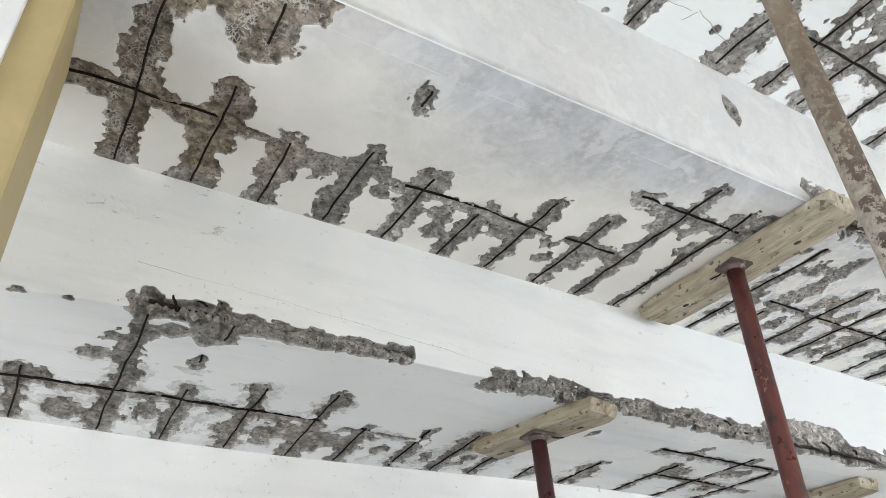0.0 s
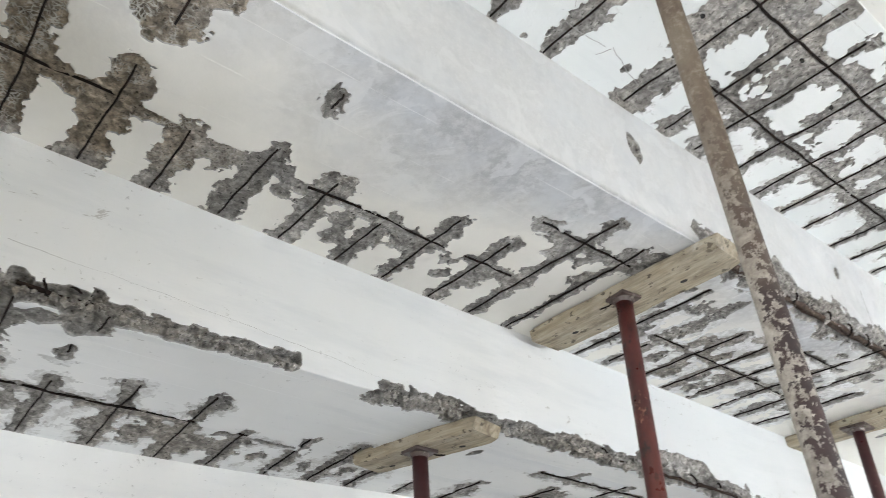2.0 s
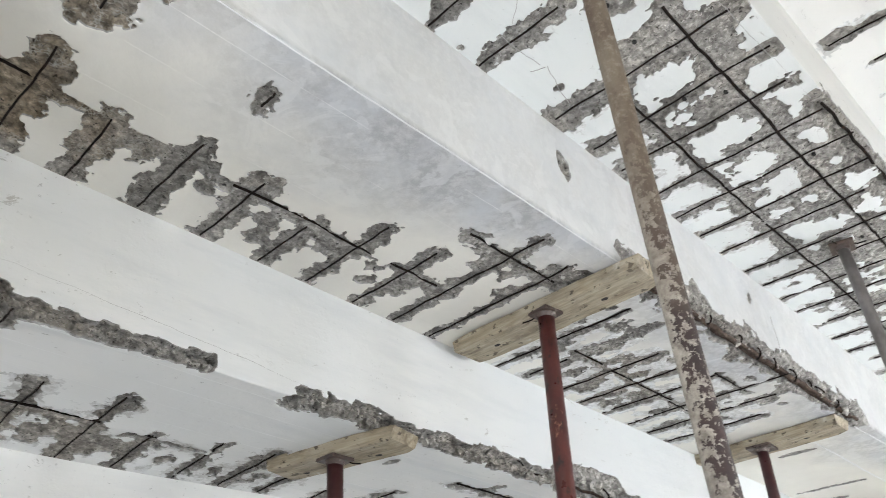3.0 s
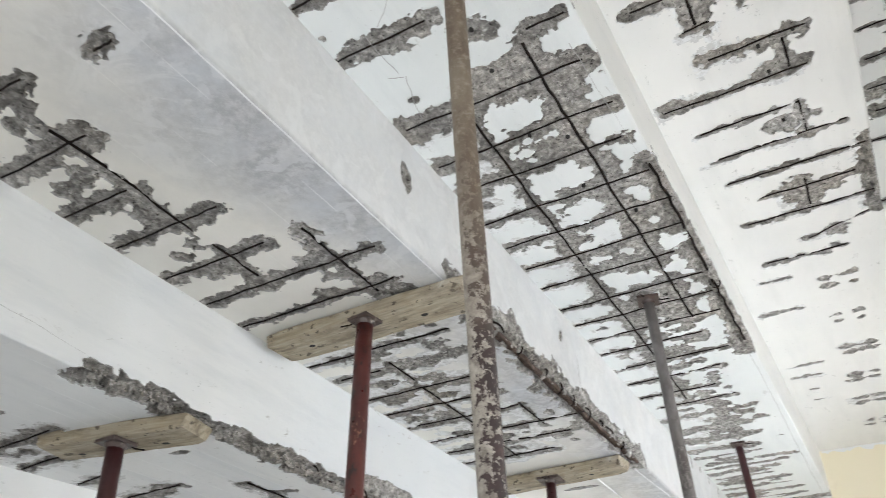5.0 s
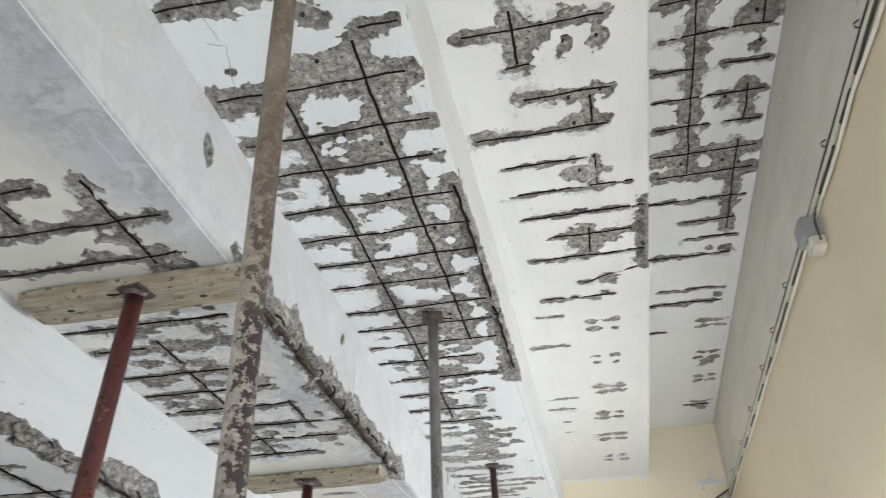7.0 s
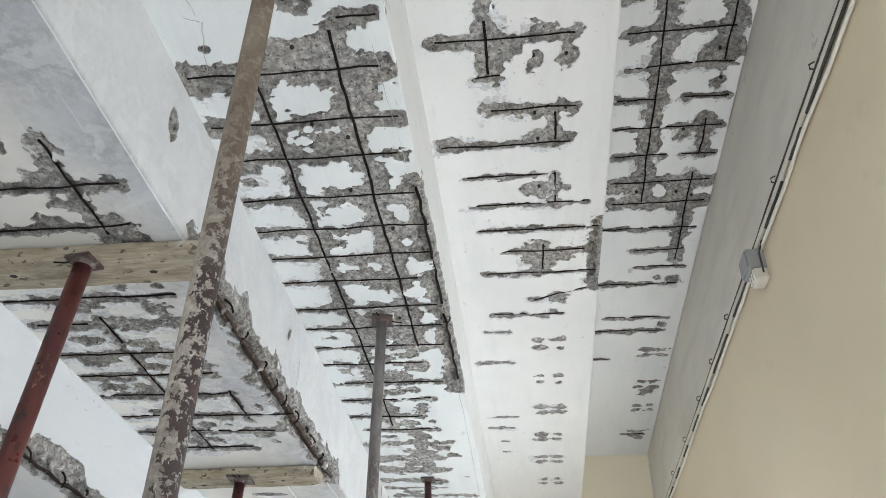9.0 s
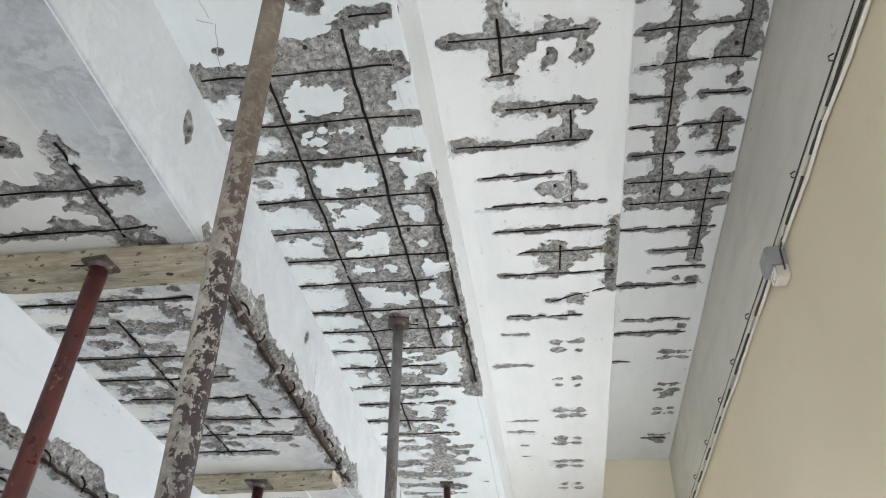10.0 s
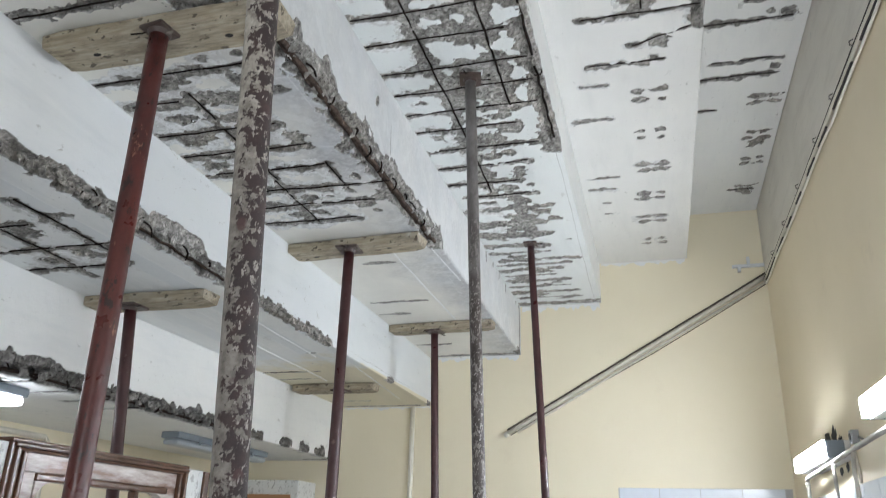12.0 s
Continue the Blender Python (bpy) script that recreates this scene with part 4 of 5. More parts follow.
for x, y, r, k in ((-1.16, -0.02, 0.085, 1), (-1.19, 0.13, 0.08, 1), (-1.10, 0.21, 0.055, 1.2), (-1.26, 0.13, 0.035, 1.3), (-1.66, 0.14, 0.07, 1), (-1.60, 0.36, 0.05, 1.2),
                   (-1.56, 0.44, 0.025, 1), (-1.55, 0.62, 0.03, 1), (-1.54, 0.78, 0.045, 1), (-1.24, 0.585, 0.03, 1), (-1.48, 1.17, 0.035, 1), (-1.65, 1.1, 0.035, 1.2),
                   (-1.66, 1.40, 0.04, 1.3), (-1.30, 1.45, 0.03, 1.4), (-1.36, 1.62, 0.03, 1.4)):
    d.patch(x, y, r, k)
for x, y, r, k in ((-1.45, 2.30, 0.04, 1.8), (-1.3, 2.2, 0.035, 1.2), (-1.68, 2.40, 0.03, 2), (-1.7, 2.56, 0.035, 2), (-1.5, 2.62, 0.03, 1.6), (-1.62, 2.80, 0.03, 2),
                   (-1.4, 2.90, 0.02, 2), (-1.66, 3.02, 0.022, 2), (-1.5, 3.17, 0.025, 2), (-1.62, 3.36, 0.03, 2), (-1.25, 3.3, 0.02, 2), (-1.15, 2.75, 0.03, 1),
                   (-1.13, 3.2, 0.04, 1), (-1.2, 3.02, 0.025, 1.4)):
    d.patch(x, y, r, k)
for x, y, r, k in ((-1.36, 1.50, 0.04, 1.2), (-1.25, 1.70, 0.04, 1.1), (-1.2, 1.80, 0.04, 1), (-1.42, 1.70, 0.035, 1.4), (-1.70, 1.28, 0.035, 1.2), (-1.62, 0.45, 0.032, 1.2),
                   (-1.63, 0.65, 0.030, 1.2), (-1.64, 0.86, 0.038, 1.2), (-1.60, 1.06, 0.036, 1.3), (-1.62, 1.25, 0.034, 1.3), (-1.74, 0.88, 0.03, 1.2), (-1.56, 0.99, 0.035, 1.3),
                   (-1.62, 2.16, 0.035, 2.0), (-1.74, 2.78, 0.03, 1.8), (-1.48, 2.44, 0.03, 1.8)):
    d.patch(x, y, r, k)
for x, y, r, k in ((-1.30, 2.60, 0.03, 1.4), (-1.38, 3.10, 0.03, 1.6), (-1.72, 3.22, 0.03, 1.8), (-1.5, 3.34, 0.03, 1.8)):
    d.patch(x, y, r, k)
for x, y, r, k in ((-1.72, 0.03, 0.035, 1.2), (-1.46, 0.03, 0.05, 1.2), (-1.7, 0.24, 0.03, 1.2), (-1.55, 1.24, 0.03, 1.4)):
    d.island(x, y, r, k)
d.nose(1.88, 3.92, 0.055, 0.085, 0.06)
d.nose(6.36, 6.48, 0.03, 0.03, 0.03)
d.chip(1.555, 0.262, 0.036, 1.25)
d.chip(2.864, 0.284, 0.030, 1.25)
for y, up in ((2.1, 0.09), (2.35, 0.10), (2.75, 0.08), (3.1, 0.07), (3.5, 0.06)):
    d.chip(y, up, 0.04, 1.2)
rng = random.Random(78)
for k in range(14):
    d.patch(rng.uniform(-1.83, -1.15), rng.uniform(2.05, 3.5), rng.uniform(0.006, 0.013), rng.uniform(1.0, 2.6))
d.scrape, d.rubbed = 0.034, (1.95, 3.6, 0.24)
rng = random.Random(80)
for y in (4.45, 4.68, 4.9, 5.1, 5.35, 5.58, 5.84, 6.12, 6.3, 6.44):
    d.lay(d.s, -d.h + 0.012, y, -d.h + rng.uniform(0.03, 0.075), y + rng.uniform(-0.02, 0.02), rng.uniform(0.008, 0.014), 1.0, 0.4)
d.lay(d.s, -d.h + 0.02, 6.46, -0.03, 6.46, 0.012, 1.0, 0.6)
d.build(M_GREY, "ceiling step with thin limewash over grey skim and spalled bars")
d.nose_bars(1.9, 3.88, 2, 0.15)
d.rubble(1.92, 3.88, 0.046, 0.010, 0.020, 0.030, 0.018)

# fifth soffit
e = Step(4, 0.0062, -0.6)
for y, xb, r in ((-0.15, -2.29, 0.030), (0.11, -1.88, 0.040), (0.315, -2.29, 0.028), (0.535, -2.20, 0.040), (0.765, -2.15, 0.036),
                 (0.955, -2.36, 0.036), (1.185, -2.30, 0.034), (1.375, -2.28, 0.038), (1.55, -2.42, 0.032), (1.78, -2.48, 0.028),
                 (2.02, -2.36, 0.036), (2.34, -2.24, 0.030), (2.58, -2.05, 0.028), (2.80, -2.15, 0.028), (5.02, -2.22, 0.012), (5.26, -2.34, 0.010)):
    e.bar(y, -2.658, xb, r)
e.run(-2.365, -0.3, 0.78, 0.030)
e.run(-2.38, 0.88, 1.19, 0.018)
e.run(-2.12, 2.14, 2.78, 0.03)
e.run(-2.40, 2.36, 2.90, 0.03)
e.bar(0.33, -1.95, -1.86, 0.025)
e.bar(0.30, -2.1, -2.06, 0.02)
for x, y, r, k in ((-2.34, -0.12, 0.055, 1.2), (-2.02, 0.06, 0.035, 1), (-2.12, 0.02, 0.045, 0.7), (-2.52, 0.13, 0.05, 1), (-2.5, 0.5, 0.05, 1.3),
                   (-2.45, 0.7, 0.045, 1.2), (-2.2, 0.8, 0.03, 1), (-2.42, 1.0, 0.03, 1.2), (-1.93, 0.30, 0.06, 1), (-1.92, 0.18, 0.05, 1),
                   (-2.5, 1.45, 0.03, 1.5), (-2.45, 2.0, 0.035, 1.4), (-2.3, 2.4, 0.05, 1.4), (-2.22, 2.65, 0.05, 1.5), (-2.05, 2.3, 0.04, 1.3),
                   (-2.45, 2.7, 0.04, 1.4), (-2.08, 1.75, 0.012, 2), (-2.05, 4.5, 0.014, 2)):
    e.patch(x, y, r, k)
e.nose(0.085, 0.33, 0.060, 0.042, 0.06)
e.nose(0.33, 0.60, 0.040, 0.038, 0.04)
e.nose(0.63, 0.86, 0.034, 0.038, 0.045)
e.nose(1.16, 2.45, 0.050, 0.038, 0.075)
e.nose(2.45, 3.15, 0.05, 0.06, 0.06)
e.nose(3.28, 4.32, 0.035, 0.035, 0.035)
for y in (-0.31, -0.20, -0.09):
    e.nose(y - 0.008, y + 0.008, 0.014, 0.012, 0.008)
e.nose(5.38, 5.48, 0.03, 0.03, 0.03)
e.nose(6.40, 6.48, 0.025, 0.025, 0.03)
e.bar(6.46, -2.60, -1.92, 0.018, False)
e.bar(6.20, -2.64, -2.30, 0.012, False)
e.lay(e.s, -0.060, 2.58, -0.060, 2.86, 0.058, 1.0, 0.35)
rng = random.Random(77)
for k in range(8):
    e.patch(rng.uniform(-2.6, -2.3), rng.uniform(-0.1, 1.1), rng.uniform(0.006, 0.010), rng.uniform(1.6, 2.6))
for x, y, r, k in ((-2.47, 0.24, 0.038, 1.4), (-2.50, 0.62, 0.050, 1.2), (-2.48, 0.86, 0.045, 1.3), (-2.40, 0.42, 0.028, 1.2), (-2.5, 1.08, 0.035, 1.4),
                   (-2.52, 1.28, 0.03, 1.5), (-2.36, 0.66, 0.03, 1.4), (-2.52, -0.02, 0.04, 1.4)):
    e.patch(x, y, r, k)
e.scrape, e.rubbed = 0.018, (-0.3, 3.0, 0.3)
e.build(M_BOARDED, "white limewashed ceiling step with a broken nose")
e.nose_bars(0.10, 0.32, 1, 0.09, True, M_DARKRUST)
e.rubble(0.08, 0.36, 0.012, 0.007, 0.014, 0.016, 0.016)
e.rubble(0.36, 0.62, 0.011, 0.006, 0.012, 0.008, 0.012)
e.rubble(0.66, 0.86, 0.011, 0.006, 0.013, 0.008, 0.012)
e.rubble(1.18, 2.45, 0.014, 0.008, 0.019, 0.008, 0.016)
e.rubble(3.30, 4.30, 0.034, 0.014, 0.026)
e.nose_bars(2.15, 3.12, 2, 0.17, True, M_DARKRUST)

# lowest soffit
g = Step(5, 0.012, 2.2)
g.nose(2.2, 3.1, 0.055, 0.08, 0.06)
g.nose(3.1, 4.75, 0.05, 0.065, 0.055)
for y in (4.98, 5.42, 5.75, 6.05, 6.3):
    g.nose(y, y + 0.12, 0.04, 0.05, 0.04)
for y in (2.6, 2.8, 3.0, 3.25, 3.5, 3.75, 6.4):
    g.bar(y, -2.95, -2.68, 0.012)
g.patch(-2.85, 2.9, 0.04, 1.8)
g.scrape = 0.02
g.build(M_PAINT, "lowest white ceiling step with a broken dark nose", M_DARKCONCRETE)
g.nose_bars(2.25, 4.7, 2, 0.12, True, M_DARKRUST)
g.rubble(2.2, 4.75, 0.045, 0.018, 0.034, 0.045, 0.004, M_DARKCONCRETE)

# cracks, plaster ridges and drilled holes
c.crack(0.03, 3.72, 0.05, 6.45, 0.0014, 0.004)
c.crack(-0.02, 1.9, -0.03, 2.5, 0.0012)
c.crack(0.06, 1.45, 0.03, 2.05, 0.0014, 0.008)
c.crack(0.565, 1.13, 0.555, 1.30, 0.0013, 0.010)
c.crack(0.60, 1.30, 0.555, 1.32, 0.0013, 0.010)
c.crack(0.555, 1.32, 0.61, 1.50, 0.0013, 0.012)
c.crack(0.40, 1.02, 0.52, 1.12, 0.0010, 0.010)
d.crack(0.285, 3.95, 0.28, 5.45, 0.0042, 0.003, M_WHITE)
d.crack(0.05, 3.93, 0.03, 4.5, 0.003, 0.003, M_WHITE)
e.crack(0.465, 4.2, 0.47, 5.35, 0.0042, 0.003, M_WHITE)
e.crack(0.19, 3.6, 0.22, 4.6, 0.004, 0.003, M_WHITE)
e.crack(0.07, 4.9, 0.17, 6.15, 0.0035, 0.003, M_WHITE)
# White line standing in for the crisp change of brightness at the fourth step's arris
d.crack(0.0, -0.2, 0.002, 1.82, 0.0022, 0.002, M_WHITE)
d.crack(-0.27, 3.05, -0.12, 3.06, 0.002, 0.008)
e.crack(-0.13, 0.05, -0.045, 1.25, 0.0007, 0.006)
e.crack(-0.03, 3.2, -0.04, 5.9, 0.0011, 0.006)
for x, y in ((0.05, 1.71), (0.20, 1.70), (0.08, 1.82), (0.20, 1.82), (0.08, 2.10), (0.09, 2.24), (0.09, 2.53), (0.20, 2.08)):
    b.hole(x, y)
for x, y in ((0.87, 2.17), (0.90, 2.33), (0.78, 2.63), (0.80, 3.07), (0.60, 3.06), (0.88, 3.1), (0.86, 3.42)):
    a.hole(x, y)
for x, y in ((-0.64, 1.27), (-0.66, 1.44), (-0.75, 1.42), (-0.68, 1.76), (-0.57, 1.83), (-0.70, 1.84), (-0.62, 2.1), (-0.58, 3.0), (-0.70, 2.6), (-0.5, 2.34)):
    c.hole(x, y)

# ---- walls and floor ----


def slab(name, lo, hi, material, label, category):
    mesh = bpy.data.meshes.new(name)
    bm = block(lo, hi)
    bm.to_mesh(mesh)
    bm.free()
    mesh.materials.append(material)
    return tagged(new(name, mesh), label, category, kind="structure")


slab("floor", (XL, YS, -0.2), (EAST, YN, 0.0), M_FLOOR, "dusty grey cement floor", "floor")
wall_north = slab("wall_north", (XL - 0.2, YN, -0.2), (EAST + 0.2, YN + 0.2, 4.6), M_YELLOW, "cream yellow painted end wall", "wall")
slab("wall_west", (XL - 0.2, YS, -0.2), (XL, YN, 4.6), M_YELLOW, "cream yellow painted long wall", "wall")
wall_east = slab("wall_east", (EAST, YS, -0.2), (EAST + 0.2, YN, 3.55), M_BEIGE, "beige painted long wall with smudges", "wall")
slab("wall_east_band", (XW + 0.004, YS, 3.55), (EAST + 0.2, YN, 4.6), M_DUSTY, "dusty white limewashed band along the wall's top", "wall")
slab("roof_slab", (XL - 0.2, YS - 0.2, 4.6), (EAST + 0.2, YN + 0.2, 4.8), M_CONCRETE, "plain slab that closes the room", "ceiling")
# Unseen south wall, with an assumed opening round the fill light
bm = bmesh.new()
for lo, hi in (((XL - 0.2, YS - 0.2, -0.2), (-1.5, YS, 4.6)), ((0.8, YS - 0.2, -0.2), (EAST + 0.2, YS, 4.6)),
               ((-1.5, YS - 0.2, -0.2), (0.8, YS, 0.2)), ((-1.5, YS - 0.2, 2.5), (0.8, YS, 4.6))):
    box(bm, lo, hi)
mesh = bpy.data.meshes.new("wall_south")
bm.to_mesh(mesh)
bm.free()
mesh.materials.append(M_YELLOW)
tagged(new("wall_south", mesh), "unseen cream yellow wall with a wide opening for the fill light", "wall", kind="structure")

# pilaster by the camera's start
pil = thing("pilaster", "cream yellow painted pilaster with a white strip", "pilaster", (-1.2, -0.226, 0), kind="structure")
part("shaft", block((-0.36, -0.42, 0), (0, 0, 3.03), 0.008), M_OCHRE, pil)
part("strip", block((-0.004, -0.118, 0), (0.012, -0.076, 3.03), 0.003), M_WHITE, pil, "narrow white plastic cable strip")

# ---- planks and props ----


def plank(x, y, z, length, width, thick, turn=0.0, label="weathered timber plank wedged against the ceiling", seed=1):
    """A board along x, its top at z; worn corners and a few bent nails."""
    r = random.Random(seed)
    ob = thing("plank", label, "plank", (x, y, z), "planks under the ceiling")
    ob.rotation_euler = (0, 0, radians(turn))
    bm = bmesh.new()
    n = 14
    rings = []
    for i in range(n + 1):
        px = -length / 2 + length * i / n
        bow = 0.002 * math.sin(i * 0.9 + seed)
        tip = 0.012 if i in (0, n) else 0.0
        w, t = width / 2 - tip * 0.5 + r.uniform(-1, 1) * 0.0015, thick - tip * 0.4
        c = 0.006
        prof = [(-w + c, 0), (w - c, 0), (w, -c), (w, -t + c), (w - c, -t), (-w + c, -t), (-w, -t + c), (-w, -c)]
        rings.append([bm.verts.new((px + (r.uniform(-1, 1) * 0.006 - math.copysign(0.008 if q < -c * 1.5 else 0.0, px) if i in (0, n) else 0), a + bow, q + (0 if q == 0 else r.uniform(-1, 1) * 0.001))) for a, q in prof])
    for p, q in zip(rings, rings[1:]):
        for k in range(8):
            bm.faces.new((p[k], q[k], q[(k + 1) % 8], p[(k + 1) % 8]))
    bm.faces.new(rings[0])
    bm.faces.new(rings[-1][::-1])
    bmesh.ops.recalc_face_normals(bm, faces=bm.faces)
    part("board", bm, M_WOOD, ob)
    for k, at in enumerate((-0.3, 0.27)):
        bm = bmesh.new()
        bmesh.ops.create_circle(bm, cap_ends=True, segments=10, radius=0.011,
                                matrix=Matrix.Translation((at * length, r.uniform(-0.03, 0.03), -thick - 0.0015)) @ Matrix.Diagonal((1.3, 0.8, 1, 1)))
        part("nail_hole", bm, M_DARKHOLE, ob, "dark hole in the board")
    return ob


def prop(x, y, top, material, label, radius=0.029, lean=(0, 0), plate=0.075, seed=1, group="steel props"):
    """A steel tube from the floor to top, with a head and a foot plate. lean: by how much the foot stands off, in x and y."""
    r = random.Random(seed)
    ob = thing("steel_prop", label, "prop", (x + lean[0], y + lean[1], 0), group)
    foot, head = Vector((0, 0, 0.008)), Vector((-lean[0], -lean[1], top - 0.008))
    pts = [foot.lerp(head, k / 16) for k in range(17)]
    part("tube", sweep(bmesh.new(), pts, radius, 24), material, ob)
    bm = block((-plate, -plate, -0.008), (plate, plate, 0.0), 0.002)
    for v in bm.verts:
        if v.co.z < -0.004 and abs(v.co.x) > plate * 0.7:
            v.co.z -= 0.004
    bmesh.ops.transform(bm, matrix=Matrix.Translation((head.x, head.y, top)) @ Matrix.Rotation(radians(r.uniform(-14, 14)), 4, "Z"), verts=bm.verts)
    part("head_plate", bm, M_PLATE, ob, "rusty square head plate")
    bm = bmesh.new()
    bmesh.ops.create_cone(bm, cap_ends=True, segments=24, radius1=radius + 0.010, radius2=radius + 0.002, depth=0.018,
                          matrix=Matrix.Translation((head.x, head.y, top - 0.017)) @ Matrix.Rotation(math.pi, 4, "X"))
    part("weld", bm, M_PLATE, ob)
    part("base_plate", block((-0.07, -0.07, 0), (0.07, 0.07, 0.008), 0.002), M_PLATE, ob)
    for k in range(2):
        a = r.uniform(0, 6.28)
        p0 = Vector((head.x + math.cos(a) * plate * 0.8, head.y + math.sin(a) * plate * 0.8, top - 0.004))
        p1 = p0 + Vector((math.cos(a) * 0.02, math.sin(a) * 0.02, -0.012))
        p2 = p1 + Vector((math.cos(a) * 0.035, math.sin(a) * 0.03, -0.002))
        part("bent_nail", sweep(bmesh.new(), [p0, p1, p2], 0.0028, 6), M_BAR, ob, "bent nail")
    return ob


ZD, ZE, ZC = STEPS[3][2], STEPS[4][2], STEPS[2][2]
T = 0.055
plank(-1.395, 1.885, ZD - 0.003, 0.84, 0.158, T, -0.5, seed=3)
prop(-1.365, 1.82, ZD - T - 0.004, M_RED, "red oxide painted steel prop under a plank", 0.029, (0.086, -0.058), 0.043, 3)
plank(-1.49, 3.76, ZD - 0.003, 0.79, 0.15, T, -3, seed=5)
prop(-1.492, 3.70, ZD - T - 0.004, M_MAROON, "dull maroon steel prop under a plank", 0.027, (0.040, -0.087), 0.06, 5)
plank(-1.46, 5.44, ZD - 0.003, 0.80, 0.14, T, -3, seed=7)
prop(-1.506, 5.42, ZD - T - 0.004, M_MAROON, "dull maroon steel prop under a plank", 0.027, (0.094, 0.024), 0.06, 7)
plank(-2.09, 1.515, ZE - 0.003, 0.58, 0.15, 0.05, 11, seed=9)
prop(-2.07, 1.485, ZE - 0.054, M_MAROON, "dull maroon steel prop under a plank", 0.028, (0.24, 0.02), 0.047, 9)
plank(-2.32, 3.23, ZE - 0.003, 0.68, 0.14, T, 0, seed=11)
prop(-2.395, 3.19, ZE - T - 0.004, M_MAROON, "dull maroon steel prop under a plank", 0.028, (0.174, 0.088), 0.06, 11)
plank(-2.3, 5.5, ZE - 0.003, 0.66, 0.14, T, 0, seed=13)
prop(-2.22, 5.42, ZE - T - 0.004, M_MAROON, "dull maroon steel prop under a plank", 0.027, (0, 0.02), 0.06, 13)
prop(-0.662, 2.988, ZC - 0.002, M_GREYTUBE, "grey steel prop set straight against the ceiling", 0.024, (0.110, 0.016), 0.048, 15)
prop(-0.718, 5.025, ZC - 0.002, M_MAROON, "dull maroon steel prop set straight against the ceiling", 0.024, (0.148, -0.07), 0.045, 17)
prop(-0.516, 0.919, ZC - 0.004, M_SPLASH, "leaning steel prop crusted with mortar splashes", 0.0238, (0.031, 0.310), 0.06, 19)

# ---- services ----


def pipe(name, points, radius, material, label, category, sides=10):
    mesh = bpy.data.meshes.new(name)
    bm = sweep(bmesh.new(), points, radius, sides)
    bm.to_mesh(mesh)
    bm.free()
    mesh.materials.append(material)
    return tagged(new(name, mesh), label, category)


def wander(p, q, n, amount, seed):
    r = random.Random(seed)
    p, q = Vector(p), Vector(q)
    return [p.lerp(q, k / n) + (Vector((0, r.uniform(-1, 1), r.uniform(-1, 1))) * amount if 0 < k < n else Vector()) for k in range(n + 1)]


pipe("conduit", wander((EAST - 0.018, YS, 3.478), (EAST - 0.018, YN - 0.02, 3.575), 30, 0.005, 1), 0.011, M_CONDUIT,
     "cream painted conduit along the long wall", "conduit")
pipe("cable", wander((EAST - 0.014, YS, 3.506), (EAST - 0.014, YN - 0.02, 3.600), 40, 0.004, 2), 0.0075, M_CABLE, "dark slack cable along the conduit", "cable", 7)
pipe("conduit", wander((EAST - 0.012, YS, 3.440), (EAST - 0.012, YN - 0.02, 3.545), 34, 0.012, 4), 0.007, M_LIGHTCONDUIT, "thin cream cable under the conduit", "conduit", 8)
rng = random.Random(12)
y = 0.9
while y < 6.3:
    run = rng.uniform(0.15, 0.6)
    pipe("cable", wander((EAST - 0.017, y, 3.460 + (y - YS) * 0.0109), (EAST - 0.017, y + run, 3.460 + (y + run - YS) * 0.0109), 5, 0.004, int(y * 90)), 0.0058, M_CABLE,
         "short length of dark wire between the cables", "cable", 6)
    y += run + rng.uniform(0.04, 0.25)
slant = pipe("conduit", wander((0.985, YN - 0.014, 3.611), (-1.165, YN - 0.014, 2.368), 12, 0.0016, 5), 0.0175, M_CONDUIT, "cream conduit slanting down the end wall", "conduit")
pipe("conduit", wander((0.985, YN - 0.011, 3.566), (-1.08, YN - 0.011, 2.378), 14, 0.002, 6), 0.010, M_CONDUIT, "second conduit slanting down the end wall", "conduit")
pipe("cable", wander((0.985, YN - 0.006, 3.645), (-1.17, YN - 0.006, 2.398), 14, 0.002, 7), 0.0075, M_DUSTCABLE, "dusty dark cable on a slanting conduit", "cable", 7)
pipe("cable", [(0.985, YN - 0.005, 3.552), (0.45, YN - 0.005, 3.235), (0.05, YN - 0.005, 3.005), (-0.35, YN - 0.005, 2.792), (-0.8, YN - 0.005, 2.555), (-1.14, YN - 0.005, 2.354)],
     0.0035, M_DUSTCABLE, "thin dark cable sagging under a slanting conduit", "cable", 7)
part("cap", sweep(bmesh.new(), [(-1.158, YN - 0.022, 2.366), (-1.19, YN - 0.022, 2.348)], 0.020, 12), M_LIGHTCONDUIT, slant, "cream end cap")
pipe("wall_pipe", [(-2.0, YN - 0.012, 2.6), (-2.0, YN - 0.012, 1.9), (-1.97, YN - 0.012, 0.0)], 0.021, M_LIGHTCONDUIT, "thin cream painted pipe down the end wall", "pipe")
for y in (1.2, 1.75, 2.3, 3.3, 3.75, 4.2, 4.8, 5.4, 6.0):
    z = 3.478 + (y - YS) * 0.0106 + 0.060
    pipe("cable_hook", [(XW + 0.004, y, z + 0.012), (XW - 0.012, y + 0.008, z + 0.008), (XW - 0.012, y + 0.012, z - 0.008), (XW - 0.002, y + 0.008, z - 0.016)],
         0.0032, M_CABLE, "small dark wire hook on the wall", "hook", 6)
bracket = thing("bracket", "white metal bracket arm on the end wall", "bracket", (0.862, YN, 3.71))
part("arm", block((-0.13, -0.03, -0.012), (0.12, 0, 0.012), 0.003), M_WHITE, bracket)
part("post", block((-0.012, -0.02, 0), (0.012, 0, 0.08), 0.003), M_WHITE, bracket)
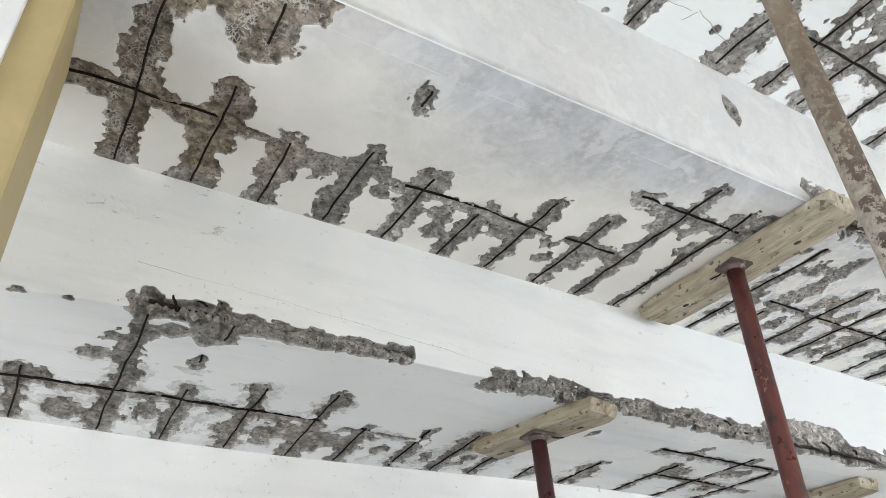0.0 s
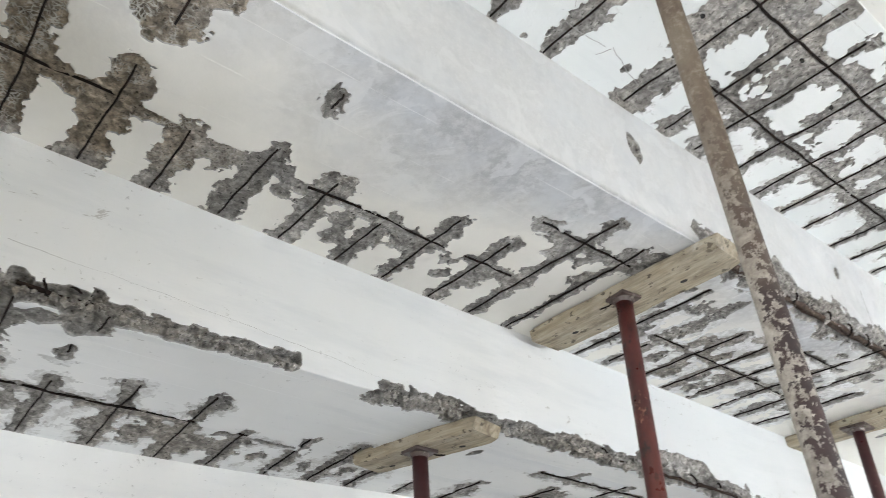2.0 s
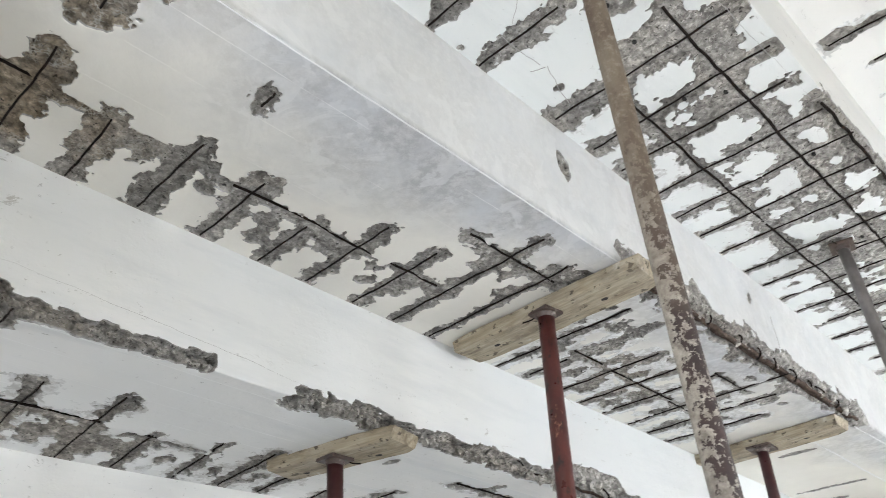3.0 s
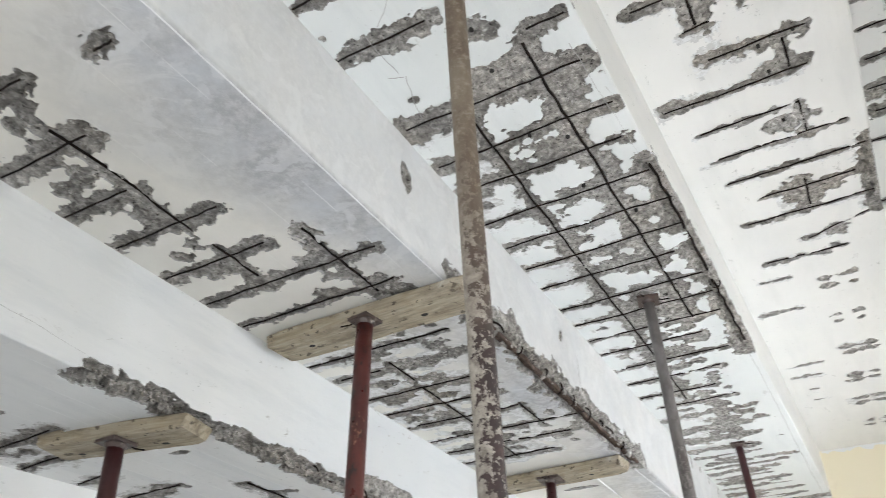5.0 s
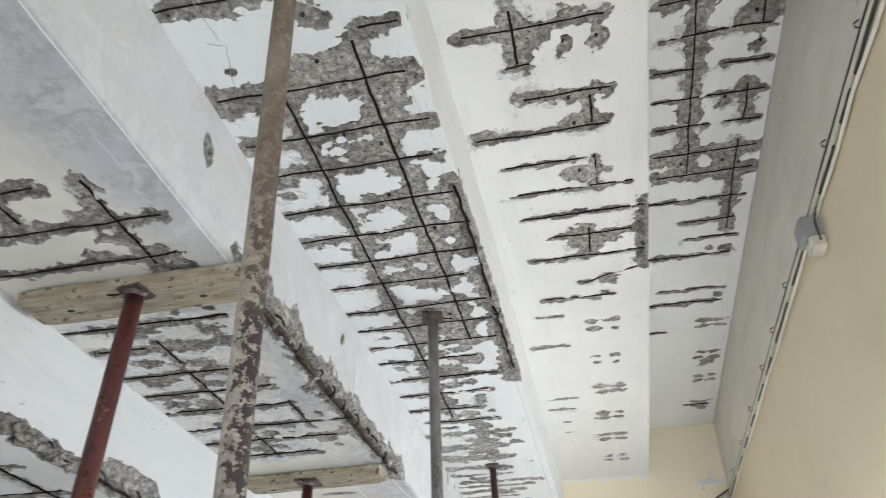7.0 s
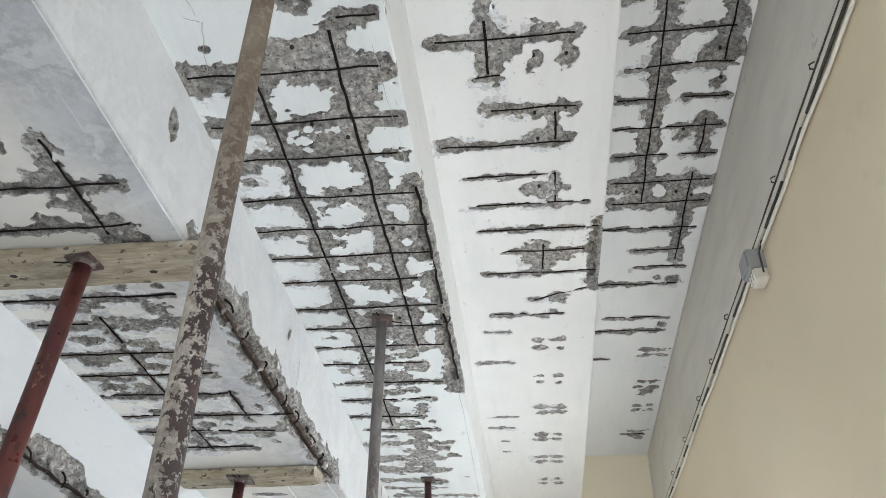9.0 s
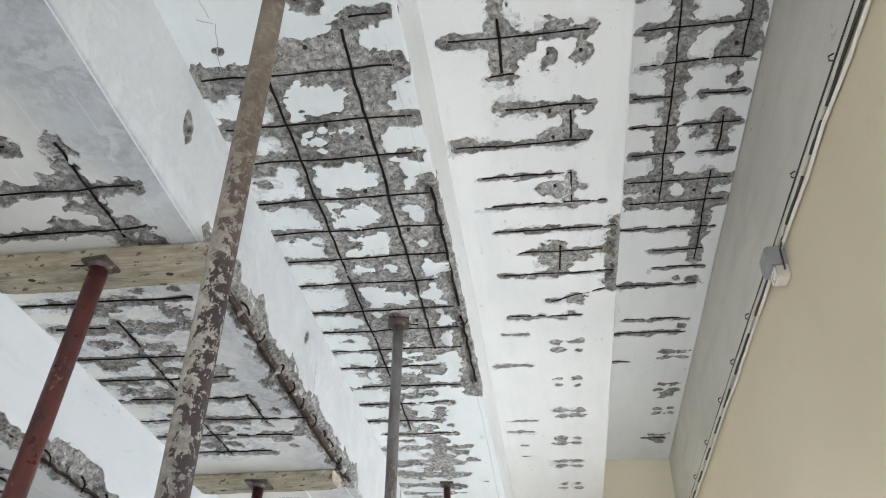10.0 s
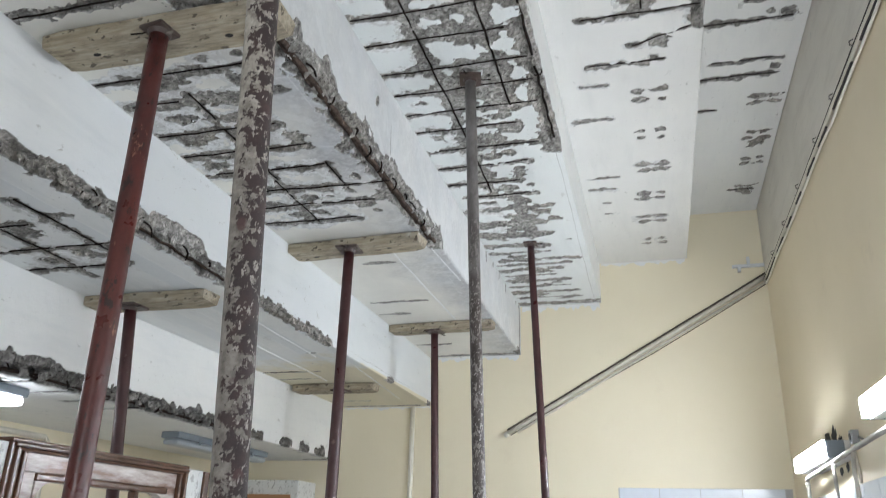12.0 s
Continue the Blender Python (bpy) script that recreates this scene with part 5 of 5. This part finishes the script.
part("clip", block((-0.09, -0.035, -0.05), (-0.065, 0, -0.01), 0.003), M_WHITE, bracket)
jb = thing("junction_box", "grey junction box with a cream terminal cover", "junction box", (EAST, 2.70, 3.455))
part("case", block((-0.072, -0.055, -0.03), (0, 0.055, 0.06), 0.004), M_BOX, jb)
part("lid", block((-0.0785, -0.05, -0.025), (-0.0725, 0.05, 0.055), 0.003), M_BOX, jb)
part("cover", block((-0.055, -0.055, -0.085), (0, 0.03, -0.031), 0.010), M_CONDUIT, jb, "cream ribbed cover")
for k in range(3):
    part("rib", block((-0.061, -0.05 + 0.028 * k, -0.080), (-0.0545, -0.035 + 0.028 * k, -0.038), 0.003), M_LIGHTCONDUIT, jb)
    part("slot", block((-0.058, -0.034 + 0.028 * k, -0.075), (-0.0555, -0.025 + 0.028 * k, -0.05), 0.001), M_CABLE, jb)
pipe("cable", [(EAST - 0.01, 2.60, 3.53), (EAST - 0.03, 2.615, 3.47), (EAST - 0.03, 2.62, 3.38)], 0.004, M_CABLE, "loose black wire at a junction box", "cable", 6)


def smeared(x, z, w, h, seed):
    """A ragged overlap of limewash on the end wall, under a soffit's end."""
    r = random.Random(seed)
    n = int(w / 0.02)
    edge = [(x - w / 2 + w * k / n, z - h * r.uniform(0.25, 1.0) * (0.5 + 0.5 * math.sin(k * 0.4 + seed) ** 2)) for k in range(n + 1)]
    ring = [(x + w / 2, z), (x - w / 2, z)] + edge
    bm = bmesh.new()
    rings = [[bm.verts.new((p, y, q)) for p, q in ring] for y in (YN - 0.0015, YN + 0.001)]
    bm.faces.new(rings[0])
    bm.faces.new(rings[1][::-1])
    for k in range(len(ring)):
        bm.faces.new((rings[0][k - 1], rings[0][k], rings[1][k], rings[1][k - 1]))
    bmesh.ops.recalc_face_normals(bm, faces=bm.faces)
    part("limewash_smear", bm, M_PAINT, wall_north, "white limewash smeared over the yellow")


for step, h in ((b, 0.05), (c, 0.07), (d, 0.06), (e, 0.035)):
    smeared((step.xr + step.xl) / 2, step.z - 0.001, step.w - 0.03, h, step.n + 3)


def flaked(y, z, w, h, seed):
    """A flake of wall paint come away to the black damp ground, a thin ragged scab on the long wall."""
    r = random.Random(seed)
    bm = bmesh.new()
    ring = []
    for k in range(26):
        q = k * math.tau / 26
        d = r.uniform(0.55, 1.0)
        ring.append((y + math.cos(q) * d * w / 2, z + math.sin(q) * d * h / 2))
    for x, order in ((EAST + 0.001, 1), (EAST - 0.003, -1)):
        bm.faces.new([bm.verts.new((x, p, q)) for p, q in ring][::order])
    bm.verts.ensure_lookup_table()
    for k in range(26):
        j = (k + 1) % 26
        bm.faces.new((bm.verts[k], bm.verts[j], bm.verts[26 + j], bm.verts[26 + k]))
    bmesh.ops.recalc_face_normals(bm, faces=bm.faces)
    part("flaked_patch", bm, M_DARKHOLE, wall_east, "black damp patch where the paint flaked off")


for y, z, w, h, seed in ((4.93, 2.11, 0.16, 0.17, 1), (5.12, 2.13, 0.22, 0.09, 2), (4.80, 2.07, 0.12, 0.10, 3), (5.30, 2.12, 0.12, 0.05, 4),
                         (4.88, 1.93, 0.10, 0.05, 5), (4.72, 1.94, 0.07, 0.06, 6)):
    flaked(y, z, w, h, seed)

# ---- lamps ----


def batten(name, x, y0, y1, z, side, glass, label):
    """A lamp along y: a white tray and a rounded diffuser. side: 0 hung under a soffit, 1 on the east wall."""
    ob = thing(name, label, "lamp", (x, (y0 + y1) / 2, z), "fluorescent lamps")
    half = (y1 - y0) / 2
    if side:
        part("tray", block((0.03, -half + 0.02, -0.05), (0.0975, half - 0.02, 0.05), 0.006), M_WHITE, ob)
        part("housing", block((-0.022, -half, -0.048), (0.029, half, 0.048), 0.01), M_WHITE, ob)
        # Lip added only to keep the diffuser's glow off the wall above
        part("lip", block((-0.040, -half, 0.0435), (-0.022, half, 0.0495), 0.001), M_WHITE, ob)
        bm = block((-0.052, -half + 0.004, -0.043), (-0.0225, half - 0.004, 0.043), 0.010)
    else:
        part("tray", block((-0.068, -half - 0.012, 0.004), (0.068, half + 0.012, 0.05), 0.014), M_TRAY, ob)
        for k in (-0.6, 0.6):
            part("clip", block((0.0685, half * k - 0.012, -0.012), (0.0715, half * k + 0.012, 0.03), 0.001), M_TRAY, ob)
        bm = block((-0.058, -half, -0.036), (0.058, half, 0.0035), 0.018)
    for f in bm.faces:
        f.smooth = True
    part("diffuser", bm, glass, ob)
    for s in (-1, 1):
        lo, hi = sorted((s * (half + 0.001), s * (half + 0.02)))
        if side:
            part("end_cap", block((-0.03, lo, -0.045), (0.06, hi, 0.045), 0.006), M_TRAY, ob)
    return ob


# The last lamp is unseen, added at the row's spacing to light the near steps
for y0, y1, z, glass in ((4.56, 5.45, 2.012, M_GLOW_FAR), (2.57, 3.65, 2.072, M_GLOW), (0.77, 1.85, 2.08, M_GLOW_UNSEEN)):
    batten("wall_lamp", 0.89, y0, y1, z, 1, glass, "lit fluorescent lamp on the beige wall")
batten("ceiling_lamp", -2.93, 2.00, 3.16, 2.10, 0, M_GLOW_DIM, "lit fluorescent lamp under the lowest step")
batten("ceiling_lamp", -3.06, 4.62, 5.84, 2.10, 0, M_DIFFUSER, "unlit fluorescent lamp under the lowest step")
pipe("water_pipe", [(0.90, 5.435, 1.80), (0.90, 5.435, 1.915), (0.90, 5.425, 1.930), (0.90, 5.40, 1.936), (0.90, 4.27, 1.964), (0.90, 3.56, 1.976), (0.90, YS, 2.0)], 0.0125, M_GREYPIPE, "pale painted water pipe under the lamps", "pipe", 14)
pipe("water_pipe", [(0.90, 4.62, 1.955), (0.895, 4.61, 1.90), (0.93, 4.60, 0.0)], 0.009, M_GREYPIPE, "pale painted pipe going down the wall", "pipe", 14)
pipe("water_pipe", [(0.90, 4.16, 1.966), (0.89, 4.15, 1.86), (0.93, 4.14, 0.0)], 0.010, M_GREYPIPE, "pale painted pipe going down the wall", "pipe", 14)
pipe("wall_pipe", [(XL + 0.03, 2.0, 2.09), (XL + 0.03, 4.41, 2.09), (XL + 0.03, 4.45, 2.06), (XL + 0.03, 4.46, 0.0)], 0.02, M_CONDUIT,
     "cream painted pipe turning down the wall", "pipe")

# ---- tiles, door, cupboards ----
tile = bpy.data.meshes.new("tile")
bm = block((0, -0.006, 0), (0.296, 0, 0.296), 0.002)
bm.to_mesh(tile)
bm.free()
tile.materials.append(M_TILE)


def dado(name, lo, hi, start, turn, across, label):
    """A tiled dado: a grout bed with rows of tiles; the upper rows are pieces of their own."""
    bed = slab(name, lo, hi, M_GROUT, label, "tiles")
    rest = bmesh.new()
    step = Matrix.Rotation(radians(turn), 4, "Z")
    for i in range(across):
        for k in range(6):
            at = Matrix.Translation(start) @ step @ Matrix.Translation((0.3 * i, 0, 1.648 - 0.3 * k))
            if k < 2 and turn == 0:
                ob = new("tile", tile)
                ob.matrix_world = at
                ob.parent = bed
            else:
                q = block((0, -0.006, 0), (0.296, 0, 0.296))
                bmesh.ops.transform(q, matrix=at, verts=q.verts)
                m = bpy.data.meshes.new("joined")
                q.to_mesh(m)
                q.free()
                rest.from_mesh(m)
                bpy.data.meshes.remove(m)
    tagged(part("tiles", rest, M_TILE, bed), kind="stuff")


dado("dado_north", (-0.29, YN - 0.012, 0), (EAST - 0.02, YN - 0.001, 1.945), (-0.28, YN - 0.0125, 0), 0, 4, "pale tile dado on the end wall")
dado("dado_east", (EAST - 0.012, YS, 0), (EAST - 0.001, YN - 0.02, 1.835), (EAST - 0.0125, YN - 0.03, -0.115), -90, 30, "pale tile dado on the long wall")
# Unseen tiles on the west wall, added for their cool bounced light
dado("dado_west", (XL + 0.001, YS, 0), (XL + 0.012, 3.55, 1.90), (XL + 0.0125, YS, -0.05), 90, 20, "unseen pale tile dado added on the far long wall")

# low white partition with a wooden door frame
PX = -1.90
bm = bmesh.new()
for lo, hi in (((PX - 0.05, 1.55, 0), (PX, 2.144, 1.77)), ((PX - 0.05, 3.11, 0), (PX, 3.235, 1.778))):
    box(bm, lo, hi, 0.004)
mesh = bpy.data.meshes.new("partition")
bm.to_mesh(mesh)
bm.free()
mesh.materials.append(M_PEELED)
tagged(new("partition", mesh), "low white peeling partition either side of a wooden door frame", "partition", kind="structure")
post = thing("post", "dark varnished wooden post at the partition's end", "post", (PX - 0.02, 3.256, 0))
part("shaft", block((-0.03, -0.02, 0), (0.03, 0.02, 1.775), 0.004), M_DOORWOOD, post)
door = thing("door_frame", "varnished brown wooden door frame with painted glare on its top rail", "door frame", (PX, 2.627, 0))
for k, (half, lo, hi, deep) in enumerate(((0.482, 1.772, 1.786, 0.012), (0.474, 1.7585, 1.7715, 0.022), (0.462, 1.7475, 1.758, 0.010))):
    part("head_moulding", block((-0.06, -half, lo), (deep, half, hi), 0.005), M_DOORWOOD, door)
part("top_rail", block((-0.04, -0.416, 1.690), (0.0, 0.416, 1.747), 0.003), M_GLAREWOOD, door, "glossy top rail with painted glare")
part("rail_bead", block((-0.04, -0.352, 1.664), (0.010, 0.352, 1.6895), 0.007), M_DOORWOOD, door)
for s in (-1, 1):
    for a, b, d, top in ((0.482, 0.466, 0.012, 1.7715), (0.4655, 0.449, 0.022, 1.758), (0.4485, 0.433, 0.010, 1.747), (0.4325, 0.4165, 0.018, 1.747)):
        lo, hi = sorted((s * a, s * b))
        part("jamb_moulding", block((-0.06, lo, 0), (d, hi, top), 0.005), M_DOORWOOD, door)
    lo, hi = sorted((s * 0.416, s * 0.3525))
    part("stile", block((-0.04, lo, 0), (0.0, hi, 1.6895), 0.003), M_GLAREWOOD, door)
    bm = bmesh.new()
    arc = [(s * 0.352, 1.6635), (s * 0.272, 1.6635)] + [(s * (0.272 + 0.08 * math.sin(q * math.pi / 16)), 1.5835 + 0.08 * math.cos(q * math.pi / 16)) for q in range(1, 9)]
    rings = [[bm.verts.new((px, py, pz)) for py, pz in arc] for px in (-0.035, 0.006)]
    for f in (rings[0][::-1], rings[1]):
        bm.faces.new(f)
    for k in range(len(arc)):
        bm.faces.new((rings[0][k], rings[0][k - 1], rings[1][k - 1], rings[1][k]))
    bmesh.ops.recalc_face_normals(bm, faces=bm.faces)
    part("corner_piece", bm, M_GLAREWOOD, door, "rounded wooden corner piece")
part("middle_rail", block((-0.04, -0.352, 0.75), (0.012, 0.352, 0.88), 0.004), M_DOORWOOD, door)
part("lower_panel", block((-0.03, -0.352, 0.05), (0.0, 0.352, 0.749), 0.004), M_DOORWOOD, door)
part("mullion", block((-0.03, 0.16, 0.881), (0.0, 0.185, 1.6635), 0.003), M_DOORWOOD, door)

cup = thing("cupboard", "cream cupboard with an orange-brown panel in the corner", "cupboard", (-3.20, YN, 0))
part("carcass", block((-0.34, -0.35, 0), (0.34, -0.002, 1.96), 0.01), M_PEELED, cup, "white peeling cupboard body")
part("door_panel", block((-0.28, -0.36, 0.1), (0.28, -0.352, 1.845), 0.003), M_ORANGE, cup, "orange-brown door panel")

sw = thing("switch_box", "small dark grey switch box over the pipes", "switch box", (EAST, 4.41, 2.055))
part("case", block((-0.035, -0.03, -0.032), (0, 0.03, 0.032), 0.004), M_BOX, sw)
part("rocker", block((-0.041, -0.012, -0.016), (-0.035, 0.012, 0.016), 0.002), M_CABLE, sw)
pipe("cable", [(0.985, 4.41, 2.045), (0.965, 4.43, 2.0), (0.98, 4.46, 1.9), (0.985, 4.46, 1.2)], 0.008, M_CONDUIT, "pale cable hanging from the switch box", "cable", 8)
pipe("cable", [(0.985, 4.38, 2.05), (0.965, 4.15, 2.0), (0.975, 3.72, 2.03)], 0.006, M_CABLE, "dark slack cable to the next lamp", "cable", 7)
